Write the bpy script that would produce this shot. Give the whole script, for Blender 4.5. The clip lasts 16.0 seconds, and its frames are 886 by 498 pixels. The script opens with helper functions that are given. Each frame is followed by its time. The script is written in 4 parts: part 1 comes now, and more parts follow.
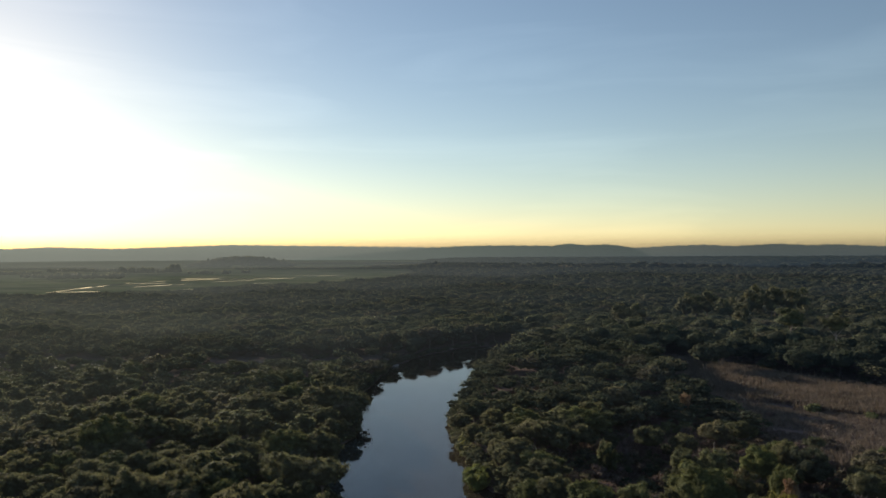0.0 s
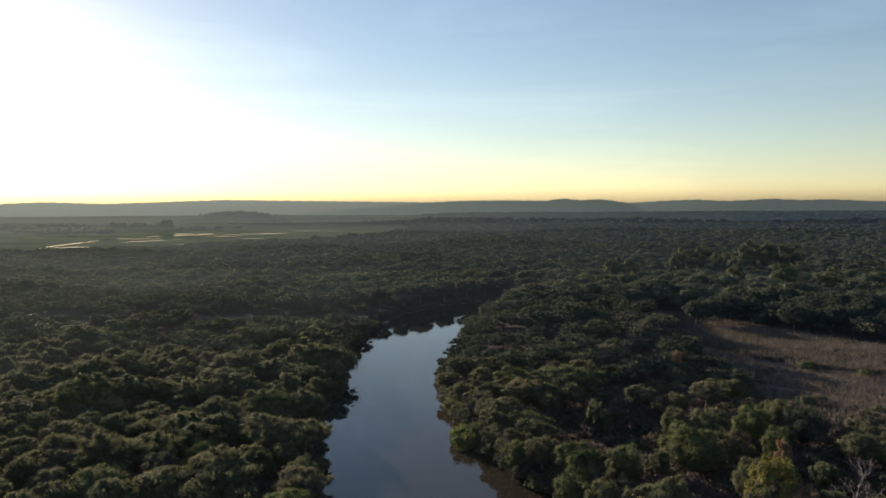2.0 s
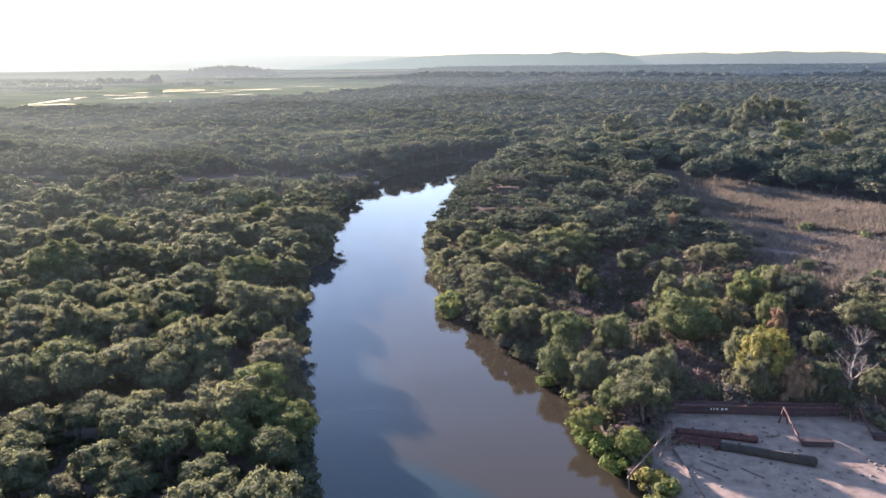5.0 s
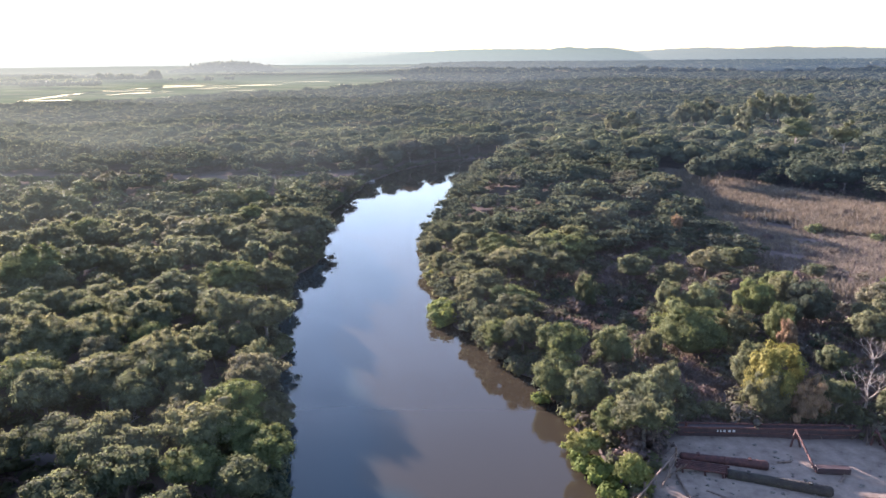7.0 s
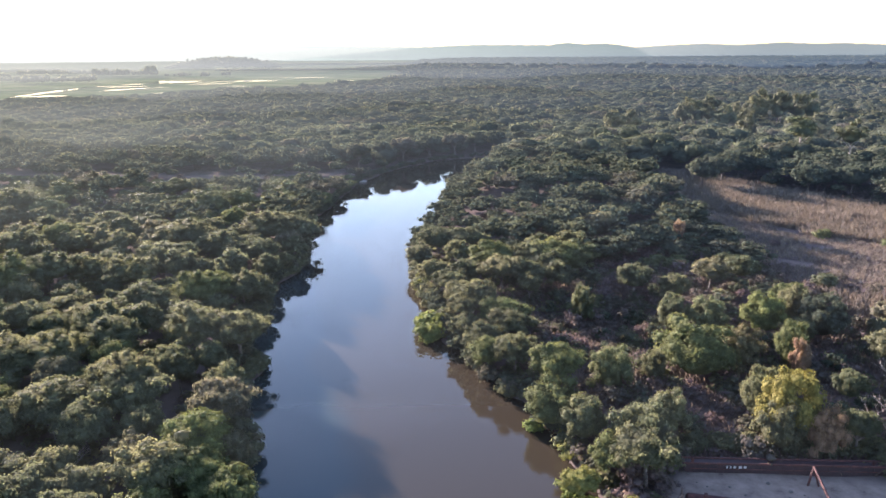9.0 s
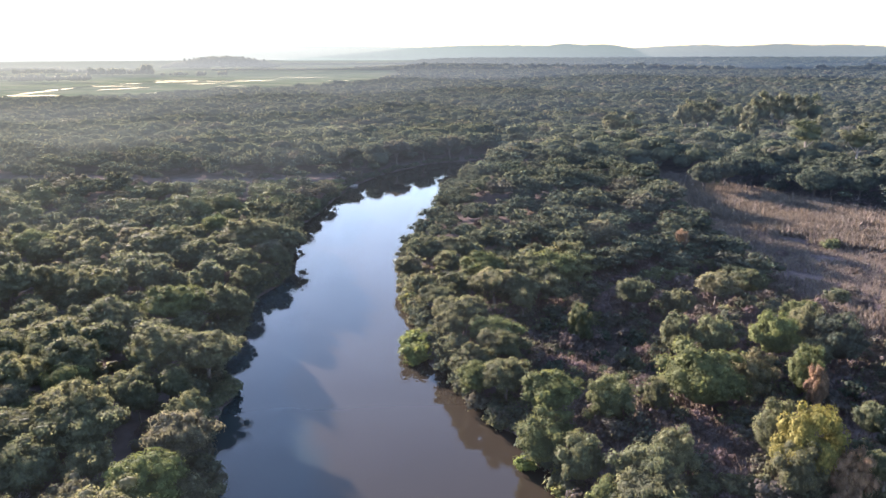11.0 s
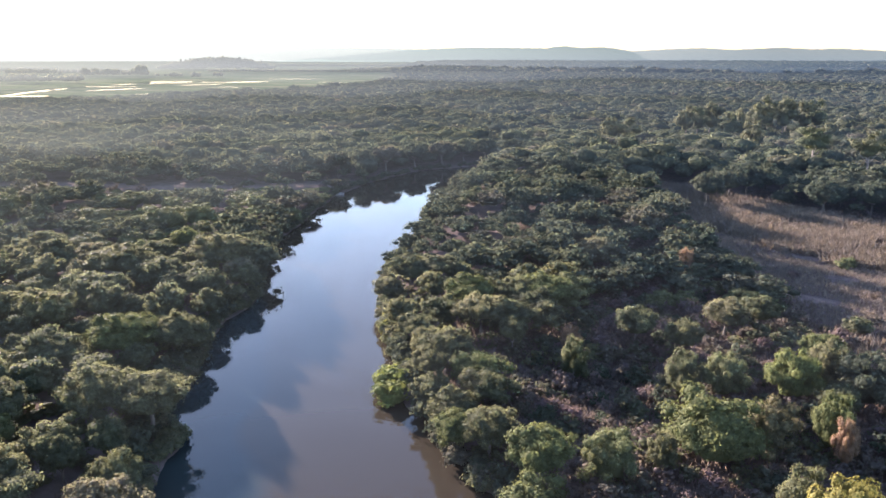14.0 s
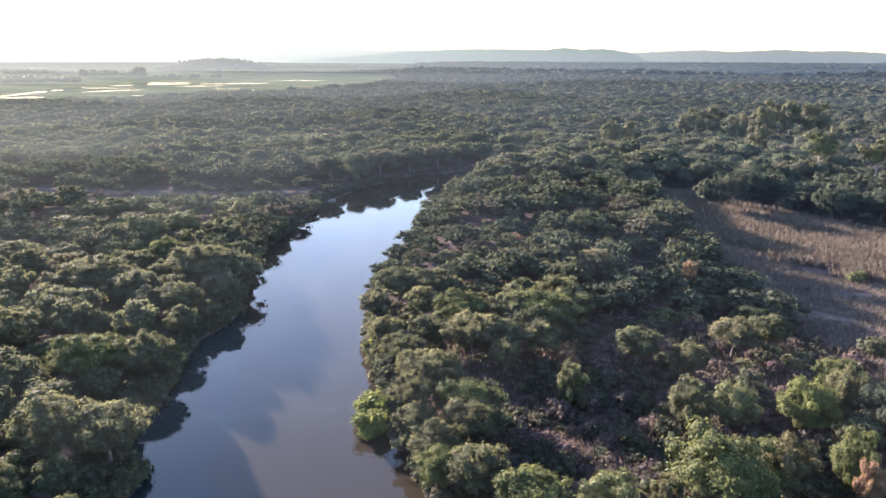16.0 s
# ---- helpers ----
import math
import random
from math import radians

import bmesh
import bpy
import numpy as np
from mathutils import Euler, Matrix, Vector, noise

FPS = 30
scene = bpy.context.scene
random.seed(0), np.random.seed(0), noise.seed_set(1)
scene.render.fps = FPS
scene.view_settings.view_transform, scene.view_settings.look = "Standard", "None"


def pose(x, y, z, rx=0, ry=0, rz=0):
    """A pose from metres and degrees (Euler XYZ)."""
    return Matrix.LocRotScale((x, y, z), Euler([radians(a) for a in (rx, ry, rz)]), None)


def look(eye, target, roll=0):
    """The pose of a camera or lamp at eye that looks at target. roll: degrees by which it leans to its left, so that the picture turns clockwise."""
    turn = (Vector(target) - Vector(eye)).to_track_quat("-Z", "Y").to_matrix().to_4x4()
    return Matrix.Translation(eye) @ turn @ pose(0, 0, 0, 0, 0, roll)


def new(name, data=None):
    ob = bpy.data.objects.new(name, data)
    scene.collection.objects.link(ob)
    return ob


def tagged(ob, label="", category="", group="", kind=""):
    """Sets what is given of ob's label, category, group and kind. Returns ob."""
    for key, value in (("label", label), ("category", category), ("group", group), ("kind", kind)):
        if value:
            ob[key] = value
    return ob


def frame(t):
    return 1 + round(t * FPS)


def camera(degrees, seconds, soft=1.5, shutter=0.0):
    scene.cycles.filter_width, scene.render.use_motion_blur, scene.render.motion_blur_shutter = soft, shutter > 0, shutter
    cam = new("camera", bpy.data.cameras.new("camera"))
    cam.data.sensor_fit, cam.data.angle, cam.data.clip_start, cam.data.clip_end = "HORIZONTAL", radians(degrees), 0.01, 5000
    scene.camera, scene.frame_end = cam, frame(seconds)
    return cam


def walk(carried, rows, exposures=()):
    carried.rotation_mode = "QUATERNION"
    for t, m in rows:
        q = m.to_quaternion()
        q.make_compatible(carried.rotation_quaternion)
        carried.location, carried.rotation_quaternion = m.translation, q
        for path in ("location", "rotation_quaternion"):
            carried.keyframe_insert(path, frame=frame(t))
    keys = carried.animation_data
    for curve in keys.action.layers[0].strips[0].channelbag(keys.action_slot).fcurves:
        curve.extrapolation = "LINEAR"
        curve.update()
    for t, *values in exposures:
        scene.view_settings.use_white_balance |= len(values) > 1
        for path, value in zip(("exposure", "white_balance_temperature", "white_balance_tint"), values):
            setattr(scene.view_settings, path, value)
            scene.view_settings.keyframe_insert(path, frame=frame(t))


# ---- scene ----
cam = camera(62.0, 16.0, 1.5)
PATH = [
    (0, (-0.078, -3.59, 37.314), (-0.561, -1.649, 37.324), -0.3),
    (0.5, (0.089, -2.608, 37.32), (-0.385, -0.665, 37.267), -0.4),
    (1, (0.064, -1.479, 37.271), (-0.407, 0.463, 37.199), -0.4),
    (1.5, (0.151, -0.145, 37.336), (-0.321, 1.797, 37.263), -0.4),
    (2, (0.098, 0.976, 37.342), (-0.37, 2.918, 37.23), -0.3),
    (2.5, (0.264, 2.238, 37.311), (-0.202, 4.176, 37.139), -0.3),
    (3, (0.412, 3.435, 37.382), (-0.055, 5.372, 37.199), -0.4),
    (3.5, (0.467, 4.727, 37.321), (-0.001, 6.655, 37.067), -0.4),
    (4, (0.575, 5.888, 37.263), (0.115, 7.796, 36.88), -0.6),
    (4.5, (0.527, 7.106, 37.219), (0.076, 8.994, 36.736), -0.5),
    (7, (0.692, 14.02, 37.285), (0.234, 15.901, 36.78), -0.5),
    (7.5, (0.599, 15.743, 37.351), (0.142, 17.623, 36.843), -0.4),
    (8, (0.586, 17.825, 37.371), (0.129, 19.704, 36.859), -0.4),
    (8.5, (0.52, 19.551, 37.433), (0.064, 21.429, 36.919), -0.4),
    (9, (0.495, 21.176, 37.4), (0.041, 23.054, 36.885), -0.4),
    (11.5, (0.101, 30.16, 37.42), (-0.346, 32.04, 36.906), -0.1),
    (12, (0.017, 31.85, 37.476), (-0.428, 33.731, 36.963), -0.0),
    (12.5, (-0.068, 33.615, 37.52), (-0.513, 35.496, 37.008), 0.0),
    (13, (-0.058, 35.32, 37.533), (-0.504, 37.202, 37.021), 0.0),
    (13.5, (-0.132, 37.14, 37.538), (-0.576, 39.022, 37.027), 0.0),
    (14, (-0.174, 39.03, 37.556), (-0.618, 40.913, 37.046), 0.1),
    (14.5, (-0.164, 40.67, 37.587), (-0.608, 42.552, 37.079), 0.1),
    (15, (-0.236, 42.392, 37.608), (-0.679, 44.275, 37.1), 0.1),
    (15.5, (-0.257, 44.017, 37.616), (-0.7, 45.901, 37.109), 0.1),
    (16, (-0.26, 45.619, 37.676), (-0.704, 47.502, 37.17), 0.2),
]
walk(cam, [(t, look(eye, target, roll)) for t, eye, target, roll in PATH],
     [(0, 0.68, 6500, 14), (1.5, 0.82, 6450, 15), (3, 1.22, 6370, 18), (3.6, 1.62, 6280, 20), (4.2, 2.3, 6150, 24), (4.7, 2.82, 6080, 27), (7, 3.02, 6080, 27), (16, 3.02, 6080, 27)])

# ---- world, sun ----
SUN_AZ, SUN_EL = radians(-48), radians(11.5)
world = bpy.data.worlds.new("sky")
scene.world = world
world.use_nodes = True
wn, wl = world.node_tree.nodes, world.node_tree.links
sky = wn.new("ShaderNodeTexSky")
sky.sky_type, sky.sun_disc = "NISHITA", False
sky.sun_elevation, sky.sun_rotation = SUN_EL, SUN_AZ
sky.altitude, sky.air_density, sky.dust_density, sky.ozone_density = 20, 1.0, 0.18, 1.3
# thin streaks of high cloud
aim = wn.new("ShaderNodeTexCoord")
flow = wn.new("ShaderNodeMapping")
flow.inputs["Scale"].default_value = (1.2, 2.2, 9.0)
flow.inputs["Rotation"].default_value = (0.0, 0.12, 0.4)
wisp = wn.new("ShaderNodeTexNoise")
wisp.inputs["Scale"].default_value, wisp.inputs["Detail"].default_value, wisp.inputs["Distortion"].default_value = 2.0, 6, 0.6
wisp_ramp = wn.new("ShaderNodeValToRGB")
wisp_ramp.color_ramp.elements[0].position, wisp_ramp.color_ramp.elements[1].position = 0.48, 0.8
wisp_ramp.color_ramp.elements[0].color, wisp_ramp.color_ramp.elements[1].color = (1, 1, 1, 1), (1.16, 1.13, 1.1, 1)
veil = wn.new("ShaderNodeMix")
veil.data_type, veil.blend_type = "RGBA", "MULTIPLY"
veil.inputs[0].default_value = 1.0
wl.new(aim.outputs["Generated"], flow.inputs[0])
wl.new(flow.outputs[0], wisp.inputs["Vector"])
wl.new(wisp.outputs["Fac"], wisp_ramp.inputs[0])
wl.new(sky.outputs[0], veil.inputs[6])
wl.new(wisp_ramp.outputs[0], veil.inputs[7])
wl.new(veil.outputs[2], wn["Background"].inputs[0])
wn["Background"].inputs[1].default_value = 0.072

sun_data = bpy.data.lights.new("sun", "SUN")
sun_data.energy, sun_data.angle, sun_data.color = 5.0, radians(1.0), (1.0, 0.87, 0.73)
sun = new("sun", sun_data)
SUN_DIR = Vector((math.sin(SUN_AZ) * math.cos(SUN_EL), math.cos(SUN_AZ) * math.cos(SUN_EL), math.sin(SUN_EL)))
sun.matrix_world = look(SUN_DIR * 300, (0, 0, 0))


# ---- materials ----
def material(name, rough=0.8, metal=0.0, ior=None):
    m = bpy.data.materials.new(name)
    m.use_nodes = True
    b = m.node_tree.nodes["Principled BSDF"]
    b.inputs["Roughness"].default_value = rough
    b.inputs["Metallic"].default_value = metal
    if ior:
        b.inputs["IOR"].default_value = ior
    return m, m.node_tree.nodes, m.node_tree.links, b


def place_noise(n, l, scale, detail=4.0, stretch=(1, 1, 1), rough=0.55):
    """Noise in world metres; scale is features per metre."""
    g = n.new("ShaderNodeNewGeometry")
    v = n.new("ShaderNodeVectorMath")
    v.operation = "MULTIPLY"
    v.inputs[1].default_value = stretch
    l.new(g.outputs["Position"], v.inputs[0])
    t = n.new("ShaderNodeTexNoise")
    t.inputs["Scale"].default_value, t.inputs["Detail"].default_value = scale, detail
    t.inputs["Roughness"].default_value = rough
    l.new(v.outputs[0], t.inputs["Vector"])
    return t.outputs["Fac"]


def ramp(n, l, fac, stops, ease="LINEAR"):
    r = n.new("ShaderNodeValToRGB")
    r.color_ramp.interpolation = ease
    while len(r.color_ramp.elements) < len(stops):
        r.color_ramp.elements.new(0.5)
    for e, (p, c) in zip(r.color_ramp.elements, stops):
        e.position, e.color = p, (*c, 1)
    l.new(fac, r.inputs[0])
    return r.outputs[0]


def mix(n, l, fac, a, b, mode="MIX"):
    m = n.new("ShaderNodeMix")
    m.data_type, m.blend_type = "RGBA", mode
    for socket, value in ((m.inputs[0], fac), (m.inputs[6], a), (m.inputs[7], b)):
        if isinstance(value, (int, float)):
            socket.default_value = value
        elif isinstance(value, tuple):
            socket.default_value = (*value, 1)
        else:
            l.new(value, socket)
    return m.outputs[2]


def math_node(n, l, op, a, b=0.0):
    m = n.new("ShaderNodeMath")
    m.operation = op
    for socket, value in ((m.inputs[0], a), (m.inputs[1], b)):
        if isinstance(value, (int, float)):
            socket.default_value = value
        else:
            l.new(value, socket)
    return m.outputs[0]


def bump(n, l, b, height, strength, distance):
    k = n.new("ShaderNodeBump")
    k.inputs["Strength"].default_value, k.inputs["Distance"].default_value = strength, distance
    l.new(height, k.inputs["Height"])
    l.new(k.outputs[0], b.inputs["Normal"])


def leaf_material(name, stops, through_light=0.3, gloss=0.02):
    """Foliage: a tint for each tree, mottled leaf by leaf and clump by clump, with light coming through the leaves."""
    m, n, l, b = material(name, 0.72)
    info = n.new("ShaderNodeObjectInfo")
    tint = n.new("ShaderNodeAttribute")
    tint.attribute_name = "tint"
    which = math_node(n, l, "FRACT", math_node(n, l, "ADD", info.outputs["Random"], tint.outputs["Fac"]))
    base = ramp(n, l, which, stops)
    geo = n.new("ShaderNodeNewGeometry")
    single = ramp(n, l, geo.outputs["Random Per Island"], [(0, (0.82, 0.84, 0.82)), (0.6, (1, 1, 1)), (1, (1.2, 1.17, 1.08))])
    patch = ramp(n, l, place_noise(n, l, 0.45, 3), [(0.3, (0.74, 0.82, 0.79)), (0.7, (1.1, 1.15, 1.08))])
    colour = mix(n, l, 1.0, mix(n, l, 1.0, base, single, "MULTIPLY"), patch, "MULTIPLY")
    l.new(colour, b.inputs["Base Color"])
    b.inputs["Specular IOR Level"].default_value = gloss
    bump(n, l, b, place_noise(n, l, 3.2, 3), 0.6, 0.25)
    tr = n.new("ShaderNodeBsdfTranslucent")
    l.new(mix(n, l, 1.0, colour, (1.35, 1.3, 0.95), "MULTIPLY"), tr.inputs[0])
    s = n.new("ShaderNodeMixShader")
    s.inputs[0].default_value = through_light
    l.new(b.outputs[0], s.inputs[1])
    l.new(tr.outputs[0], s.inputs[2])
    l.new(s.outputs[0], n["Material Output"].inputs[0])
    return m


LEAF = leaf_material("leaves", [(0.0, (0.096, 0.100, 0.068)), (0.25, (0.112, 0.114, 0.078)), (0.5, (0.134, 0.127, 0.085)),
                                (0.7, (0.104, 0.110, 0.077)), (0.85, (0.148, 0.141, 0.089)), (0.93, (0.140, 0.125, 0.098)), (1.0, (0.098, 0.104, 0.071))], 0.5)
# darker, bluer copy of the leaves: distant shade and haze put into the colour
LEAF_FAR_DARKENED = leaf_material("far_darkened_leaves", [(0, (0.054, 0.061, 0.048)), (0.3, (0.066, 0.070, 0.054)), (0.5, (0.078, 0.077, 0.057)), (0.7, (0.058, 0.066, 0.052)),
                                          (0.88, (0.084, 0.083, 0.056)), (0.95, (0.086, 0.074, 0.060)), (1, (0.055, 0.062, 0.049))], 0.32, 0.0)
# a milder darkened copy, for middle woods and for trees and thickets in shade
LEAF_DARKENED = leaf_material("darkened_leaves", [(0, (0.070, 0.077, 0.061)), (0.3, (0.084, 0.090, 0.069)), (0.5, (0.097, 0.096, 0.073)), (0.7, (0.075, 0.085, 0.067)),
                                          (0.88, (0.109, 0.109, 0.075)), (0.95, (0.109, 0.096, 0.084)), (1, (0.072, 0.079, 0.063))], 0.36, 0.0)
LEAF_PALE = leaf_material("pale_leaves", [(0, (0.118, 0.130, 0.072)), (0.5, (0.140, 0.138, 0.080)), (1, (0.128, 0.125, 0.082))])
LEAF_TALL = leaf_material("grey_green_leaves", [(0, (0.112, 0.118, 0.074)), (0.5, (0.130, 0.124, 0.082)), (1, (0.120, 0.114, 0.077))], 0.25)
LEAF_YELLOW = leaf_material("yellow_leaves", [(0, (0.182, 0.156, 0.056)), (1, (0.194, 0.162, 0.060))])
LEAF_RUST = leaf_material("dry_leaves", [(0, (0.23, 0.145, 0.105)), (0.5, (0.24, 0.155, 0.112)), (1, (0.22, 0.142, 0.105))])
LEAF_RUST_GREEN = leaf_material("olive_leaves", [(0, (0.125, 0.112, 0.07)), (1, (0.14, 0.12, 0.078))])
LEAF_BRIGHT_TREE = leaf_material("light_green_leaves", [(0, (0.122, 0.132, 0.056)), (1, (0.136, 0.140, 0.060))])
LEAF_MID = leaf_material("green_leaves", [(0, (0.112, 0.120, 0.060)), (1, (0.118, 0.122, 0.063))], 0.36)
LEAF_FRESH = leaf_material("willow_leaves", [(0, (0.145, 0.15, 0.06)), (1, (0.168, 0.16, 0.063))])
LEAF_BRIGHT = leaf_material("fresh_leaves", [(0, (0.105, 0.132, 0.045)), (1, (0.135, 0.145, 0.05))])
SCRUB = leaf_material("dry_scrub", [(0, (0.160, 0.110, 0.118)), (0.3, (0.120, 0.098, 0.092)), (0.5, (0.098, 0.096, 0.072)), (0.7, (0.168, 0.118, 0.124)), (1, (0.122, 0.100, 0.094))], 0.35, 0.0)

BARK, n, l, b = material("bark", 0.9)
l.new(ramp(n, l, place_noise(n, l, 2.0, 5, (1, 1, 0.25)), [(0.3, (0.06, 0.048, 0.038)), (0.7, (0.17, 0.145, 0.12))]), b.inputs["Base Color"])
BARE_BARK, n, l, b = material("bare_bark", 0.85)
l.new(ramp(n, l, place_noise(n, l, 2.0, 5), [(0.3, (0.17, 0.14, 0.12)), (0.7, (0.29, 0.245, 0.21))]), b.inputs["Base Color"])

GROUND, n, l, b = material("ground", 0.95)
scrub = ramp(n, l, place_noise(n, l, 0.35, 6), [(0.3, (0.085, 0.070, 0.062)), (0.5, (0.115, 0.092, 0.082)), (0.72, (0.155, 0.118, 0.108))])
zone = n.new("ShaderNodeAttribute")
zone.attribute_name = "zone"
split = n.new("ShaderNodeSeparateColor")
l.new(zone.outputs["Color"], split.inputs[0])
dry = ramp(n, l, place_noise(n, l, 0.5, 8, rough=0.7), [(0.3, (0.08, 0.06, 0.055)), (0.5, (0.13, 0.097, 0.088)), (0.7, (0.19, 0.145, 0.125))])
field = ramp(n, l, place_noise(n, l, 0.012, 4, (1, 2.2, 1)), [(0.35, (0.05, 0.072, 0.034)), (0.5, (0.085, 0.105, 0.05)), (0.65, (0.14, 0.14, 0.08))])
sand = ramp(n, l, place_noise(n, l, 0.8, 8, rough=0.7), [(0.28, (0.095, 0.07, 0.058)), (0.42, (0.205, 0.155, 0.128)), (0.7, (0.30, 0.232, 0.19))])
col = mix(n, l, split.outputs[0], scrub, dry)
col = mix(n, l, split.outputs[1], col, field)
col = mix(n, l, split.outputs[2], col, sand)
l.new(col, b.inputs["Base Color"])
b.inputs["Specular IOR Level"].default_value = 0.0
bump(n, l, b, place_noise(n, l, 1.6, 6), 0.35, 0.15)

WATER, n, l, b = material("river_water", 0.035, ior=1.333)
# silt brown to the east; the trees' shade painted dark blue along the west bank
where = n.new("ShaderNodeNewGeometry")
axis = n.new("ShaderNodeVectorMath")
axis.operation = "DOT_PRODUCT"
axis.inputs[1].default_value = (0.085, 0.047, 0)
l.new(where.outputs["Position"], axis.inputs[0])
drift = math_node(n, l, "ADD", math_node(n, l, "MULTIPLY", place_noise(n, l, 0.05, 1.6, (1.0, 0.7, 1), 0.4), 2.4), axis.outputs["Value"])
silt_and_shade = ramp(n, l, math_node(n, l, "SUBTRACT", drift, 2.75), [(0.3, (0.020, 0.032, 0.034)), (0.6, (0.034, 0.028, 0.020))], "EASE")
l.new(silt_and_shade, b.inputs["Base Color"])
bump(n, l, b, place_noise(n, l, 0.8, 2), 0.05, 0.02)


# ---- mesh tools ----
def tri_mesh(name, verts, tris, mat, smooth=True, tint=None):
    me = bpy.data.meshes.new(name)
    verts, tris = np.asarray(verts, np.float32), np.asarray(tris, np.int32)
    me.vertices.add(len(verts))
    me.vertices.foreach_set("co", verts.ravel())
    me.loops.add(tris.size)
    me.loops.foreach_set("vertex_index", tris.ravel())
    me.polygons.add(len(tris))
    me.polygons.foreach_set("loop_start", np.arange(0, tris.size, 3, dtype=np.int32))
    me.polygons.foreach_set("use_smooth", np.full(len(tris), smooth))
    me.update(calc_edges=True)
    me.validate()
    if tint is not None:
        me.attributes.new("tint", "FLOAT", "POINT").data.foreach_set("value", np.asarray(tint, np.float32))
    me.materials.append(mat)
    return me


def part(name, bm, mat, parent=None, label="", smooth=False):
    me = bpy.data.meshes.new(name)
    bm.to_mesh(me)
    bm.free()
    for p in me.polygons:
        p.use_smooth = smooth
    me.materials.append(mat)
    ob = new(name, me)
    ob.parent = parent
    return tagged(ob, label)


def ico(level):
    bm = bmesh.new()
    bmesh.ops.create_icosphere(bm, subdivisions=level, radius=1)
    v = np.array([p.co[:] for p in bm.verts])
    f = np.array([[p.index for p in q.verts] for q in bm.faces])
    bm.free()
    return v, f


ICO1, ICO2 = ico(1), ico(2)


def join(pieces):
    vs, fs, at = [], [], 0
    for v, f in pieces:
        vs.append(v)
        fs.append(f + at)
        at += len(v)
    return np.concatenate(vs), np.concatenate(fs)


def blobs(rng, centres, radii, ball, flat=0.8, rough=0.22):
    v0, f0 = ball
    out = []
    for c, r in zip(centres, radii):
        k = 1 + rough * rng.normal(size=(len(v0), 1)).clip(-1.6, 1.6)
        out.append((c + v0 * k * r * np.array([1, 1, flat]), f0))
    return join(out)


def sprays(rng, centres, outward, size):
    """Leaf sprays: small bent diamonds round the given centres, facing more or less outward."""
    count = len(centres)
    nrm = outward + rng.normal(size=(count, 3)) * 0.34 + np.array([0, 0, 0.2])
    nrm /= np.linalg.norm(nrm, axis=1)[:, None]
    a = np.cross(nrm, rng.normal(size=(count, 3)))
    a /= np.linalg.norm(a, axis=1)[:, None]
    c = np.cross(nrm, a)
    s = size * rng.uniform(0.6, 1.35, (count, 1))
    v = np.stack([centres - a * s, centres + a * s * 0.9 - c * s * 0.5, centres + a * s * 0.3 + c * s * 0.8 + nrm * s * 0.3], 1).reshape(-1, 3)
    return v, np.arange(3 * count).reshape(-1, 3)


def crown(seed, radius=1.0, height=0.75, clumps=14, leaves=900, size=0.075, ball=ICO1, lift=0.0, spread=0.7, core_size=0.72):
    """A crown of unit size: boughs over an umbrella, each of several small leaf clumps, with sprays that break its outline."""
    rng = np.random.default_rng(seed)
    k = np.arange(clumps) + 0.5
    up = 1 - k / clumps * 1.15
    turn = k * 2.39996 + rng.uniform(0, 6)
    flat = np.sqrt(np.clip(1 - up**2, 0, 1))
    way = np.stack([flat * np.cos(turn), flat * np.sin(turn), up], 1) + rng.normal(size=(clumps, 3)) * 0.16
    r = rng.uniform(0.26, 0.46, clumps) * (14 / clumps) ** 0.4
    centres = way * (spread * rng.uniform(0.86, 1.12, (clumps, 1))) * np.array([radius, radius, height])
    centres[:, 2] += lift
    core = blobs(rng, centres, r * core_size, ball, 0.56, 0.07)
    middle = blobs(rng, np.array([[0, 0, lift - 0.05 * height]]), [0.8 * core_size * radius], ICO2, 0.7 * height, 0.08)
    which = rng.choice(clumps, leaves, p=r**2 / (r**2).sum())
    d = rng.normal(size=(leaves, 3))
    d[:, 2] += 0.35
    d /= np.linalg.norm(d, axis=1)[:, None]
    # each bough swells into smaller tufts
    waves, shift = rng.normal(size=(4, 3)) * 5.0, rng.uniform(0, 6.28, (clumps, 4))
    swell = np.sin(d @ waves.T + shift[which]).sum(1) * 0.09
    p = centres[which] + d * (r[which] * (0.92 + swell + rng.uniform(-0.1, 0.1, leaves)))[:, None] * np.array([1, 1, 0.62])
    whole = p - np.array([0, 0, lift - 0.25 * height])
    whole /= np.linalg.norm(whole, axis=1)[:, None]
    return join([core, middle, sprays(rng, p, 0.55 * d + 0.75 * whole, size)])


def limb(bm, a, b, ra, rb, sides=6):
    a, b = Vector(a), Vector(b)
    q = (b - a).to_track_quat("Z", "Y").to_matrix().to_4x4()
    bmesh.ops.create_cone(bm, cap_ends=True, segments=sides, radius1=ra, radius2=rb, depth=(b - a).length,
                          matrix=Matrix.Translation((a + b) / 2) @ q)


